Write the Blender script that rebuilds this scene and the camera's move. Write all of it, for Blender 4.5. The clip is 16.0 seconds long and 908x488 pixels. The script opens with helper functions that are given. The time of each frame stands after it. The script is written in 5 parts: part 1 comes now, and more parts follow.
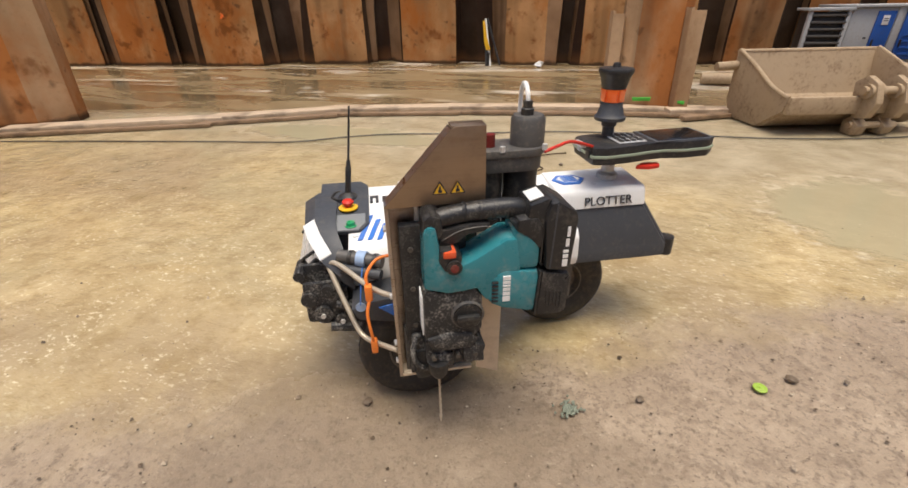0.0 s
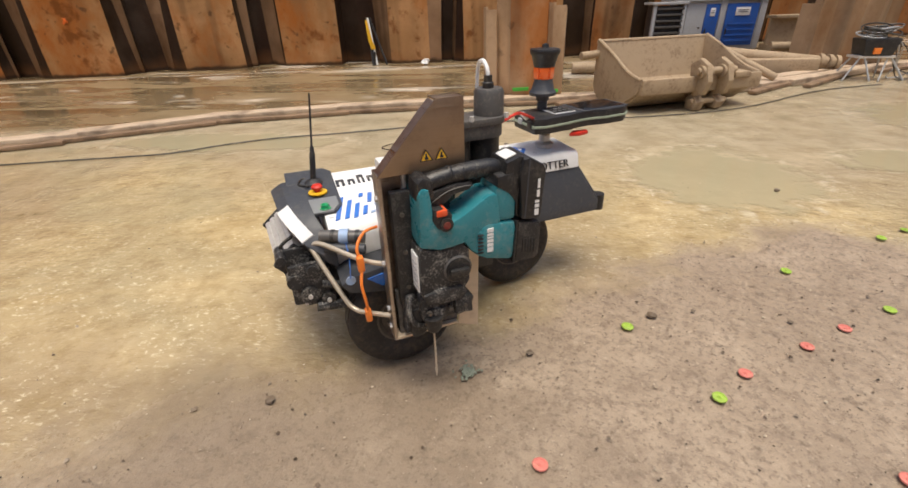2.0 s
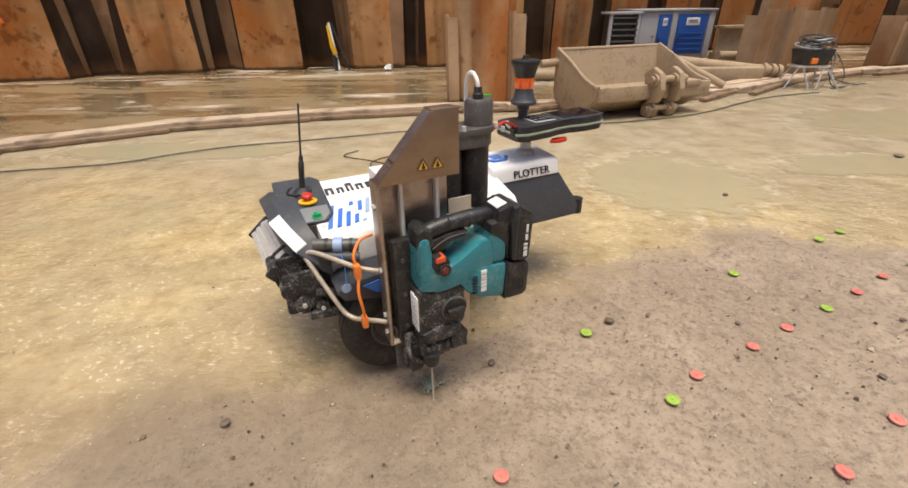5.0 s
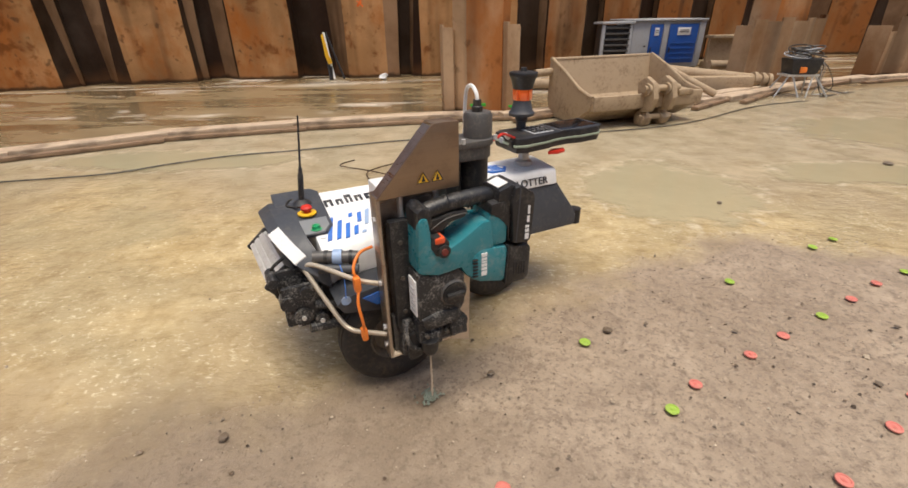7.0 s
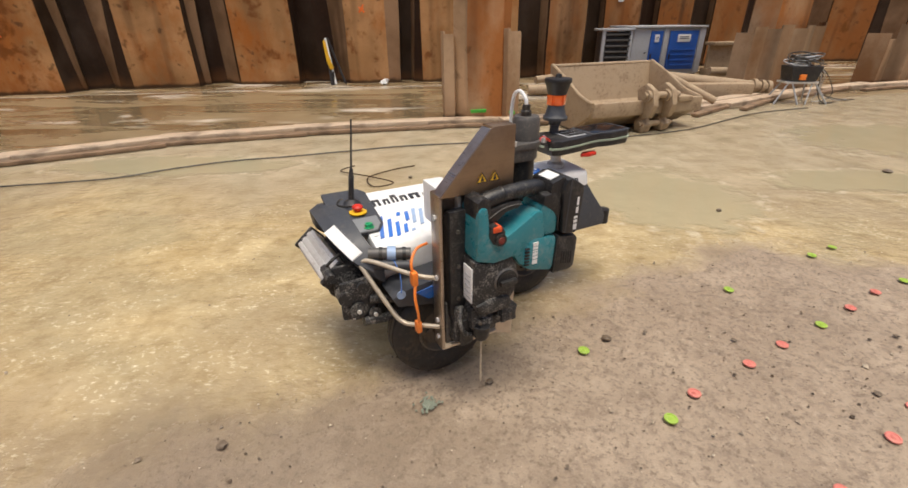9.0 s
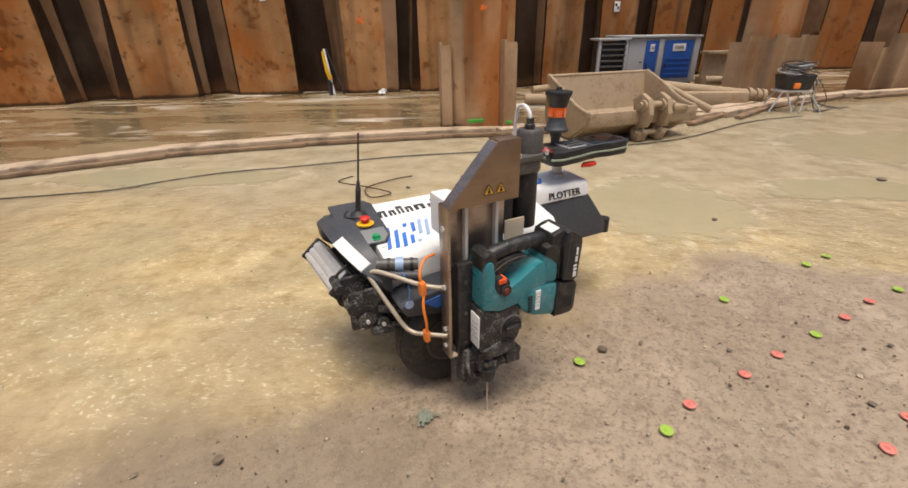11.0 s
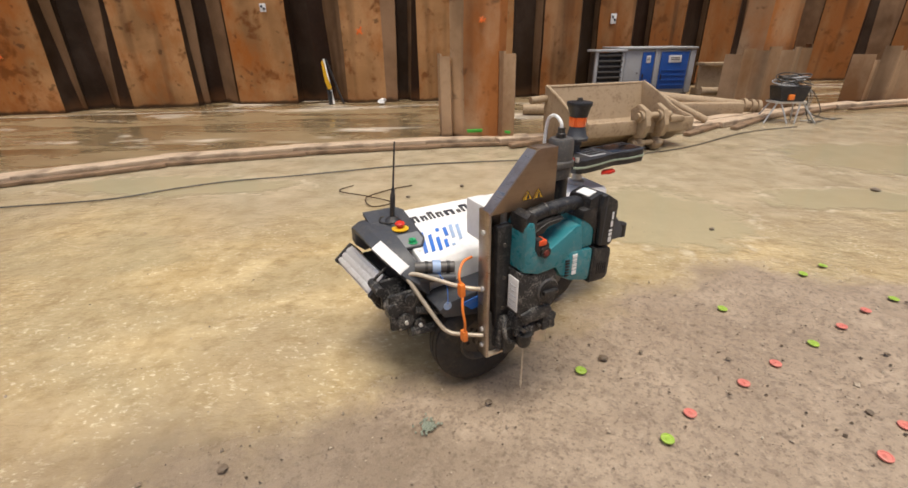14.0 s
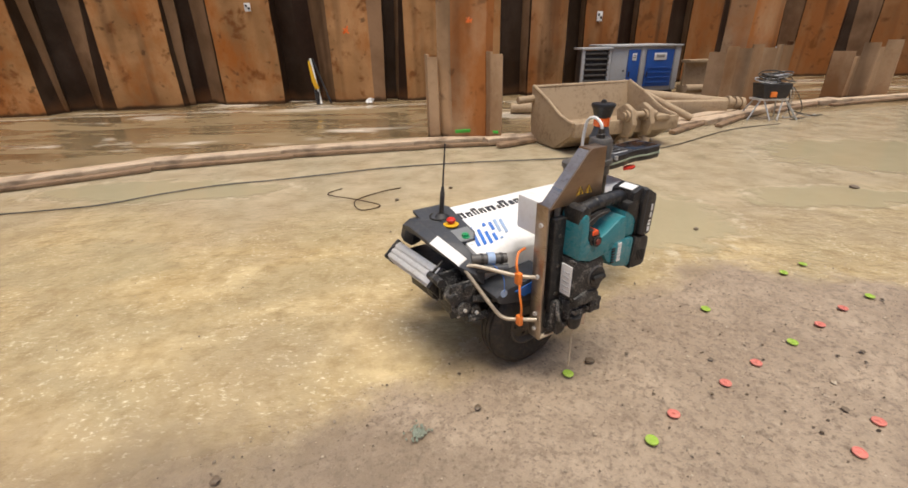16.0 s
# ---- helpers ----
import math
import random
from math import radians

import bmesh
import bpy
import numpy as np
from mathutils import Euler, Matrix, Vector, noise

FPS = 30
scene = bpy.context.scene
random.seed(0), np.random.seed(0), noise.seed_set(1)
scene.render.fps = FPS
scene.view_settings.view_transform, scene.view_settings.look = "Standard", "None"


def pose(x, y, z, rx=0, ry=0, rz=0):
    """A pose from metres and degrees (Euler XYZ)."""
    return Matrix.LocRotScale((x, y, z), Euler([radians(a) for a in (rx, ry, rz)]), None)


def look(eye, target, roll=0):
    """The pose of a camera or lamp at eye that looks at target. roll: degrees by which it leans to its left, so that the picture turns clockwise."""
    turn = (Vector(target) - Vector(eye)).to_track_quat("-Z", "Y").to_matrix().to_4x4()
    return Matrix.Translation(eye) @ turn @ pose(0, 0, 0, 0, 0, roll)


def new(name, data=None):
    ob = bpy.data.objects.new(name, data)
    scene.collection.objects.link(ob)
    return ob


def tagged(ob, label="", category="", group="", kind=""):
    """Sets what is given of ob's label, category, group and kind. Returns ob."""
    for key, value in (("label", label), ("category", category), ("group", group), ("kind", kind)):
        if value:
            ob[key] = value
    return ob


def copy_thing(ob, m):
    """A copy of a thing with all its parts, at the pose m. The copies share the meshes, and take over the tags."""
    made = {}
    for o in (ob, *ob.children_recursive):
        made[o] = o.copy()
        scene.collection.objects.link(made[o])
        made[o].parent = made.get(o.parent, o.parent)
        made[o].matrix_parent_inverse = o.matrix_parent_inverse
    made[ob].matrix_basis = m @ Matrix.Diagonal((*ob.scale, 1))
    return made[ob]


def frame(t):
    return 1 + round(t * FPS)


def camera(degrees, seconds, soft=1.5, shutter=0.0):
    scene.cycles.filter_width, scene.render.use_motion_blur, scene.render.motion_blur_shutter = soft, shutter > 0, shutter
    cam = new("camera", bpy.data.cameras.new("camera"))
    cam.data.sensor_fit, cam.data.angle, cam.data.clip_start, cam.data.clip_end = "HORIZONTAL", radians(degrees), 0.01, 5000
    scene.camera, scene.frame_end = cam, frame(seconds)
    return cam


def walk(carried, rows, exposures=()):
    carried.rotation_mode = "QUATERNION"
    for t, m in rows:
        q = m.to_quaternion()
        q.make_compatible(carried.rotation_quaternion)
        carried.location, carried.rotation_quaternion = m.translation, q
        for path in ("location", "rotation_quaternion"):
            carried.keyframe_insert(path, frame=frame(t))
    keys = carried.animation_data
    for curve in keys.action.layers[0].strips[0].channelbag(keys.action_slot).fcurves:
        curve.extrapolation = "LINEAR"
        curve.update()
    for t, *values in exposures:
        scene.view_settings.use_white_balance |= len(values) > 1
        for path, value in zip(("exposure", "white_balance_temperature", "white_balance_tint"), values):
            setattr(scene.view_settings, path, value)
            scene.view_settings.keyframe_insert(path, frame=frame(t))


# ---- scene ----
cam = camera(90.7, 16.0, 1.6)
PATH = [
    (0, (-0.149, 0.284, 0.806), (-0.76, 1.939, -0.136), -1.1),
    (0.5, (-0.111, 0.271, 0.802), (-0.596, 1.969, -0.137), -1.8),
    (1, (-0.084, 0.262, 0.794), (-0.457, 1.986, -0.149), -2.3),
    (1.5, (-0.078, 0.255, 0.789), (-0.375, 1.993, -0.155), -2.3),
    (2, (-0.076, 0.238, 0.786), (-0.311, 1.983, -0.164), -1.9),
    (2.5, (-0.072, 0.222, 0.785), (-0.262, 1.971, -0.167), -1.4),
    (3, (-0.069, 0.224, 0.791), (-0.238, 1.974, -0.163), -1.3),
    (3.5, (-0.059, 0.237, 0.797), (-0.206, 1.99, -0.154), -1.1),
    (4, (-0.048, 0.249, 0.801), (-0.174, 2.006, -0.146), -0.9),
    (6.5, (-0.065, 0.248, 0.808), (-0.139, 2.023, -0.109), -1.1),
    (7, (-0.064, 0.25, 0.813), (-0.137, 2.03, -0.096), -0.9),
    (7.5, (-0.063, 0.25, 0.814), (-0.137, 2.034, -0.088), -0.8),
    (8, (-0.064, 0.253, 0.816), (-0.138, 2.039, -0.082), -0.6),
    (8.5, (-0.065, 0.251, 0.82), (-0.138, 2.038, -0.075), -0.6),
    (9, (-0.061, 0.251, 0.823), (-0.136, 2.04, -0.069), -0.7),
    (11.5, (-0.052, 0.247, 0.84), (-0.12, 2.054, -0.014), -1.1),
    (12, (-0.056, 0.243, 0.841), (-0.123, 2.053, -0.007), -1.3),
    (12.5, (-0.064, 0.241, 0.847), (-0.127, 2.055, 0.006), -1.1),
    (13, (-0.068, 0.237, 0.85), (-0.13, 2.055, 0.018), -0.9),
    (13.5, (-0.071, 0.235, 0.853), (-0.134, 2.054, 0.025), -0.8),
    (14, (-0.065, 0.236, 0.849), (-0.125, 2.056, 0.021), -0.7),
    (14.5, (-0.05, 0.24, 0.849), (-0.106, 2.06, 0.022), -1.0),
    (15, (-0.05, 0.239, 0.848), (-0.1, 2.059, 0.019), -1.2),
    (15.5, (-0.048, 0.24, 0.851), (-0.089, 2.058, 0.019), -1.2),
    (16, (-0.056, 0.234, 0.883), (-0.075, 2.048, 0.042), -1.0),
]
walk(cam, [(t, look(eye, target, roll)) for t, eye, target, roll in PATH],
     exposures=[(0.0, 0.10), (3.0, 0.05), (4.0, 0.19), (6.5, 0.04), (16.0, 0.02)])

# ---------------------------------------------------------------- light
world = bpy.data.worlds.new("overcast_sky")
world.use_nodes = True
scene.world = world
wn = world.node_tree
sky = wn.nodes.new("ShaderNodeTexSky")
sky.sky_type = "NISHITA"
sky.sun_disc = False
sky.sun_elevation = radians(78)
sky.sun_rotation = radians(200)
sky.air_density, sky.dust_density, sky.ozone_density = 1.0, 4.0, 0.6
bgn = wn.nodes["Background"]
wn.links.new(sky.outputs[0], bgn.inputs[0])
bgn.inputs[1].default_value = 0.15
sun = new("sun", bpy.data.lights.new("sun", "SUN"))
sun.data.energy, sun.data.angle, sun.data.color = 2.9, radians(32), (1.0, 0.91, 0.77)
sun.matrix_world = look((1.0, 0.6, 8.0), (0, 2.0, 0))


# ---------------------------------------------------------------- node helpers
class Mat:
    """A node material under construction, with short calls for the nodes in use."""

    def __init__(self, name, rough=0.5, metal=0.0):
        self.m = bpy.data.materials.new(name)
        self.m.use_nodes = True
        self.t = self.m.node_tree
        self.b = self.t.nodes["Principled BSDF"]
        self.b.inputs["Roughness"].default_value = rough
        self.b.inputs["Metallic"].default_value = metal
        self.co = self.t.nodes.new("ShaderNodeTexCoord").outputs["Object"]

    def link(self, a, b):
        self.t.links.new(a, b)

    def world_co(self):
        return self.t.nodes.new("ShaderNodeNewGeometry").outputs["Position"]

    def stretch(self, co, sx, sy, sz):
        n = self.t.nodes.new("ShaderNodeMapping")
        n.inputs["Scale"].default_value = (sx, sy, sz)
        self.link(co, n.inputs["Vector"])
        return n.outputs[0]

    def noise(self, scale, detail=4, rough=0.55, co=None, dist=0.0):
        n = self.t.nodes.new("ShaderNodeTexNoise")
        n.inputs["Scale"].default_value, n.inputs["Detail"].default_value = scale, detail
        n.inputs["Roughness"].default_value, n.inputs["Distortion"].default_value = rough, dist
        self.link(co or self.co, n.inputs["Vector"])
        return n.outputs["Fac"]

    def ramp(self, fac, *stops):
        n = self.t.nodes.new("ShaderNodeValToRGB")
        e = n.color_ramp.elements
        while len(e) < len(stops):
            e.new(0.5)
        for k, (p, c) in enumerate(stops):
            e[k].position = p
            e[k].color = (c, c, c, 1) if isinstance(c, (int, float)) else (*c, 1)
        self.link(fac, n.inputs[0])
        return n.outputs[0]

    def mix(self, fac, a, b, mode="MIX"):
        n = self.t.nodes.new("ShaderNodeMix")
        n.data_type, n.blend_type = "RGBA", mode
        for k, v in ((0, fac), (6, a), (7, b)):
            if hasattr(v, "is_linked") or hasattr(v, "links"):
                self.link(v, n.inputs[k])
            else:
                n.inputs[k].default_value = v if k == 0 else (*v, 1)
        return n.outputs[2]

    def math(self, op, a, b=0.0, c=0.0):
        n = self.t.nodes.new("ShaderNodeMath")
        n.operation = op
        for k, v in enumerate((a, b, c)):
            if isinstance(v, (int, float)):
                n.inputs[k].default_value = v
            else:
                self.link(v, n.inputs[k])
        return n.outputs[0]

    def random(self):
        return self.t.nodes.new("ShaderNodeObjectInfo").outputs["Random"]

    def xyz(self, co):
        n = self.t.nodes.new("ShaderNodeSeparateXYZ")
        self.link(co, n.inputs[0])
        return n.outputs

    def base(self, v):
        self.link(v, self.b.inputs["Base Color"]) if hasattr(v, "links") else None
        if not hasattr(v, "links"):
            self.b.inputs["Base Color"].default_value = (*v, 1)
        return self

    def rough(self, v):
        self.link(v, self.b.inputs["Roughness"])
        return self

    def bump(self, h, strength=0.3, dist=0.01):
        n = self.t.nodes.new("ShaderNodeBump")
        n.inputs["Strength"].default_value, n.inputs["Distance"].default_value = strength, dist
        self.link(h, n.inputs["Height"])
        self.link(n.outputs[0], self.b.inputs["Normal"])
        return self


def worn(name, color, rough=0.5, metal=0.0, dirt=(0.30, 0.25, 0.18), amount=0.35, scale=18, bump=0.08):
    """Plain paint, plastic or metal with dust and splashes at two scales."""
    k = Mat(name, rough, metal)
    d = k.mix(0.5, k.noise(scale, 6, 0.65), k.noise(scale * 6, 4, 0.6))
    f = k.math("MULTIPLY", k.ramp(d, (0.50, 0.0), (0.66, 1.0)), amount)
    k.base(k.mix(f, color, dirt))
    k.rough(k.ramp(k.noise(scale * 2, 4), (0.3, max(rough - 0.1, 0.02)), (0.7, min(rough + 0.15, 1.0))))
    k.bump(k.noise(scale * 9, 3), bump, 0.002)
    return k.m


def make_ground():
    """Bare gritty concrete in front, a film of silty water behind it, puddles, and a darker flooded strip along the wall."""
    k = Mat("wet_pit_floor", 0.4)
    co = k.world_co()
    x, y, _ = k.xyz(co)
    big = k.noise(0.9, 4, 0.55, co)
    mid = k.noise(4.5, 6, 0.62, co)
    fine = k.noise(38, 6, 0.7, co)
    grit = k.noise(170, 3, 0.7, co)
    wob = k.math("MULTIPLY_ADD", k.noise(3.0, 6, 0.62, co), 0.7, -0.35)
    edge = k.math("MINIMUM", k.math("MULTIPLY_ADD", x, 0.62, 1.38), 1.92)
    edge = k.math("MINIMUM", edge, k.math("MULTIPLY_ADD", x, -0.25, 2.2))
    away = k.math("MINIMUM", k.math("MAXIMUM", k.math("MULTIPLY_ADD", k.math("ABSOLUTE", x), 0.6, -0.8), 0.0), 1.0)
    edge = k.math("MULTIPLY_ADD", k.math("MULTIPLY_ADD", k.noise(0.55, 4, 0.6, co), 3.0, -1.5), away, edge)
    d = k.math("ADD", k.math("SUBTRACT", y, edge), wob)
    silt = k.ramp(k.math("MULTIPLY_ADD", d, 1.0, 0.5), (0.36, 0.0), (0.58, 1.0))
    # concrete: soft damp clouds, dark pits, pale crumbs
    bare = k.mix(k.ramp(mid, (0.3, 0.0), (0.7, 1.0)), (0.26, 0.196, 0.135), (0.43, 0.338, 0.24))
    bare = k.mix(k.ramp(k.noise(2.2, 5, 0.6, co, 0.5), (0.46, 0.0), (0.62, 0.7)), bare, (0.285, 0.215, 0.147))
    bare = k.mix(k.ramp(fine, (0.36, 0.6), (0.52, 0.0)), bare, (0.16, 0.115, 0.078))
    bare = k.mix(k.ramp(k.noise(85, 5, 0.75, co), (0.36, 0.7), (0.47, 0.0)), bare, (0.12, 0.085, 0.055))
    bare = k.mix(k.ramp(k.noise(22, 5, 0.7, co), (0.60, 0.0), (0.70, 0.75)), bare, (0.14, 0.10, 0.066))
    bare = k.mix(k.ramp(k.noise(60, 5, 0.75, co), (0.56, 0.0), (0.69, 0.5)), bare, (0.50, 0.41, 0.30))
    # silt under a skin of water: olive ochre, with drifts and dark wet hollows
    drift = k.noise(1.7, 5, 0.6, k.stretch(co, 0.7, 1.3, 1.0), 0.8)
    sandy = k.mix(k.ramp(mid, (0.32, 0.0), (0.68, 1.0)), (0.41, 0.305, 0.148), (0.61, 0.485, 0.27))
    sandy = k.mix(k.ramp(drift, (0.40, 0.0), (0.60, 0.85)), sandy, (0.385, 0.31, 0.175))
    sandy = k.mix(k.ramp(big, (0.45, 0.0), (0.62, 0.75)), sandy, (0.33, 0.25, 0.15))
    sandy = k.mix(k.ramp(k.noise(11, 6, 0.7, co), (0.34, 0.55), (0.52, 0.0)), sandy, (0.25, 0.175, 0.075))
    # glints of the sky on the ripples, painted as pale flecks
    glint_noise = k.noise(75, 3, 0.55, k.stretch(co, 0.8, 1.25, 1.0))
    painted_glints = k.math("MULTIPLY", k.ramp(glint_noise, (0.57, 0.0), (0.72, 0.8)), k.ramp(k.noise(5.5, 4, 0.6, co), (0.40, 0.1), (0.60, 1.0)))
    sandy = k.mix(painted_glints, sandy, (0.78, 0.68, 0.47))
    # farther off towards the timbers the water is smoother; sky sheen is painted in as grey
    smooth_sheen = k.ramp(k.math("MULTIPLY_ADD", k.math("ADD", y, k.math("MULTIPLY", big, 1.6)), 0.25, 0.0), (0.70, 0.0), (0.98, 1.0))
    sandy = k.mix(smooth_sheen, sandy, k.mix(k.ramp(mid, (0.35, 0.0), (0.65, 1.0)), (0.345, 0.285, 0.182), (0.49, 0.415, 0.285)))
    col = k.mix(silt, bare, sandy)
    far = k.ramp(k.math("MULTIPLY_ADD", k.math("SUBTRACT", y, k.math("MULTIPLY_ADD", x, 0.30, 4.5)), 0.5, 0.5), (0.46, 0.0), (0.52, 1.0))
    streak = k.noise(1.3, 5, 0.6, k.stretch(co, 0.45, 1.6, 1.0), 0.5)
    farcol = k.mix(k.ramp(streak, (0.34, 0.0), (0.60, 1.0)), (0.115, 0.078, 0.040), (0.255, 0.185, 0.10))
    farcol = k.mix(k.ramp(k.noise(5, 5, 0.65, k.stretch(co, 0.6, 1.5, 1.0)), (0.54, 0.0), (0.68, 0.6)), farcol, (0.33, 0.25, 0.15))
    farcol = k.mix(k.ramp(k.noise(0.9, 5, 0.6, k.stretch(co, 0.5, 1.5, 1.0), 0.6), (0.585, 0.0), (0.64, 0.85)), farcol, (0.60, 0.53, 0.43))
    # a band of dried scum along the foot of the wall
    foot = k.math("ABSOLUTE", k.math("ADD", k.math("SUBTRACT", y, k.math("MULTIPLY_ADD", x, 0.16, 7.02)), k.math("MULTIPLY_ADD", streak, 1.0, -0.5)))
    farcol = k.mix(k.ramp(foot, (0.04, 0.7), (0.12, 0.0)), farcol, (0.58, 0.51, 0.41))
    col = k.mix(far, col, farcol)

    # puddles: ellipses with a ragged rim
    def puddle(cx, cy, rx, ry):
        a = k.math("DIVIDE", k.math("SUBTRACT", x, cx), rx)
        b = k.math("DIVIDE", k.math("SUBTRACT", y, cy), ry)
        r = k.math("ADD", k.math("MULTIPLY", a, a), k.math("MULTIPLY", b, b))
        return k.math("MULTIPLY", k.math("ADD", r, k.math("MULTIPLY_ADD", mid, 2.0, -1.0)), 0.5)

    rs = puddle(0.95, 2.50, 0.46, 0.50)
    for p in ((3.3, 3.7, 1.1, 0.6), (-2.0, 3.05, 0.9, 0.25), (2.1, 2.75, 0.55, 0.22)):
        rs = k.math("MINIMUM", rs, puddle(*p))
    # a soft-edged darker oval on the floor at the left front
    dark_oval = k.ramp(puddle(-0.50, 0.78, 0.60, 0.34), (0.15, 0.55), (0.60, 0.0))
    col = k.mix(dark_oval, col, (0.17, 0.125, 0.08))
    wet = k.ramp(rs, (0.30, 1.0), (0.48, 0.0))
    rim = k.math("MULTIPLY", k.ramp(rs, (0.40, 0.0), (0.48, 1.0)), k.ramp(rs, (0.50, 1.0), (0.60, 0.0)))
    rim = k.math("MULTIPLY", rim, k.ramp(k.noise(13, 4, 0.6, co), (0.48, 0.0), (0.60, 0.9)))
    wet = k.math("MAXIMUM", wet, k.math("MULTIPLY", k.ramp(puddle(-1.75, 2.0, 0.5, 0.25), (0.28, 1.0), (0.5, 0.0)), 0.4))
    col = k.mix(k.math("MULTIPLY", wet, 0.8), col, (0.385, 0.34, 0.215))
    col = k.mix(k.math("MULTIPLY", rim, 0.65), col, (0.64, 0.56, 0.41))
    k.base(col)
    r_silt = k.ramp(k.noise(7, 5, 0.65, co), (0.38, 0.05), (0.62, 0.22))
    r = k.mix(silt, k.ramp(fine, (0.3, 0.40), (0.7, 0.72)), r_silt)
    r = k.mix(far, r, k.ramp(streak, (0.4, 0.10), (0.6, 0.4)))
    r = k.mix(wet, r, (0.04, 0.04, 0.04))
    k.rough(r)
    # ripples run in patches over the water; the concrete is pitted
    patch = k.ramp(k.noise(2.4, 4, 0.6, co), (0.40, 0.25), (0.62, 1.0))
    rip = k.math("MULTIPLY_ADD", k.noise(70, 2, 0.5, k.stretch(co, 0.75, 1.3, 1.0)), 0.45, k.noise(24, 3, 0.5, k.stretch(co, 0.75, 1.3, 1.0), 0.3))
    rip = k.math("MULTIPLY", rip, k.math("MULTIPLY", patch, k.math("SUBTRACT", 1.0, k.math("MULTIPLY", smooth_sheen, 0.65))))
    rough_h = k.math("MULTIPLY_ADD", fine, 0.42, k.math("MULTIPLY", grit, 0.14))
    h = k.math("ADD", k.math("MULTIPLY_ADD", rip, k.math("MULTIPLY", silt, 0.75), k.math("MULTIPLY", mid, 0.28)), k.math("MULTIPLY", k.math("SUBTRACT", 1.0, k.math("MULTIPLY", silt, 0.75)), rough_h))
    flat = k.math("SUBTRACT", 1.0, k.math("MAXIMUM", wet, k.math("MULTIPLY", far, 0.8)))
    k.bump(k.math("MULTIPLY", h, flat), 0.55, 0.02)
    return k.m


def make_rust(name, pale=(0.41, 0.215, 0.085), deep=(0.36, 0.115, 0.020), dark=(0.05, 0.026, 0.013), cover=0.5, run=False, spots=1.0):
    """Weathered steel: a pale silt film, soft orange rust clouds, dark scabs, runs down the sheet, a browner foot and a
    near-black line at the floor.
    """
    k = Mat(name, 0.75)
    k.b.inputs["Specular IOR Level"].default_value = 0.2
    co = k.world_co()
    rnd = k.random()
    down = k.stretch(co, 4.0, 4.0, 0.30)
    cloud = k.noise(1.9, 6, 0.62, k.stretch(co, 1.0, 1.0, 0.6))
    if run:
        cloud = k.mix(0.32, cloud, k.noise(0.8, 2, 0.5, down))
    scab = k.noise(4.2, 4, 0.55, co, 0.2)
    fine = k.noise(30, 5, 0.65, co)
    film = k.noise(0.7, 2.5, 0.5, down)
    base = k.mix(k.ramp(film, (0.38, 0.0), (0.64, 1.0)), pale, tuple(0.66 * v for v in pale))
    base = k.mix(k.ramp(k.noise(1.1, 4, 0.55, co), (0.46, 0.0), (0.66, 0.8)), base, tuple(min(1.35 * v + 0.02, 0.7) for v in pale))
    thresh = k.math("ADD", k.math("MULTIPLY_ADD", rnd, 0.24, cloud), cover - 0.62)
    col = k.mix(k.ramp(thresh, (0.42, 0.0), (0.62, 0.9)), base, deep)
    col = k.mix(k.math("MULTIPLY", k.ramp(scab, (0.58, 0.0), (0.68, 0.8)), spots), col, tuple(0.45 * v for v in deep))
    col = k.mix(k.math("MULTIPLY", k.ramp(k.noise(9, 3, 0.5, co), (0.64, 0.0), (0.72, 0.6)), spots), col, dark)
    col = k.mix(k.ramp(k.noise(0.9, 2.5, 0.5, down), (0.58, 0.0), (0.74, 0.7)), col, dark)
    _, _, z = k.xyz(co)
    tide = k.math("MULTIPLY_ADD", cloud, 0.5, k.math("MULTIPLY", z, -1.0))
    col = k.mix(k.ramp(tide, (0.06, 0.0), (0.30, 0.5)), col, (0.24, 0.10, 0.034))
    # a thin ragged near-black line where the steel meets the floor
    line = k.math("MULTIPLY_ADD", k.noise(5, 4, 0.6, co), 0.10, k.math("MULTIPLY", z, -1.0))
    col = k.mix(k.ramp(k.math("ADD", line, 0.5), (0.50, 0.0), (0.53, 0.85)), col, (0.03, 0.018, 0.010))
    col = k.mix(k.ramp(fine, (0.34, 0.12), (0.46, 0.0)), col, (0.12, 0.05, 0.02))
    k.base(col)
    k.rough(k.ramp(cloud, (0.35, 0.50), (0.65, 0.85)))
    k.bump(k.math("ADD", scab, k.math("MULTIPLY", fine, 0.35)), 0.35, 0.012)
    return k.m


def make_wood(name, c0, c1, wet=0.55):
    k = Mat(name, wet)
    co = k.stretch(k.co, 1.2, 30, 30)
    g = k.noise(2.0, 6, 0.6, co, 0.4)
    col = k.mix(k.ramp(g, (0.3, 0.0), (0.7, 1.0)), c0, c1)
    col = k.mix(k.ramp(k.noise(6, 5, 0.6), (0.5, 0.0), (0.68, 0.7)), col, tuple(v * 0.4 for v in c0))
    k.base(col)
    k.bump(g, 0.5, 0.004)
    return k.m


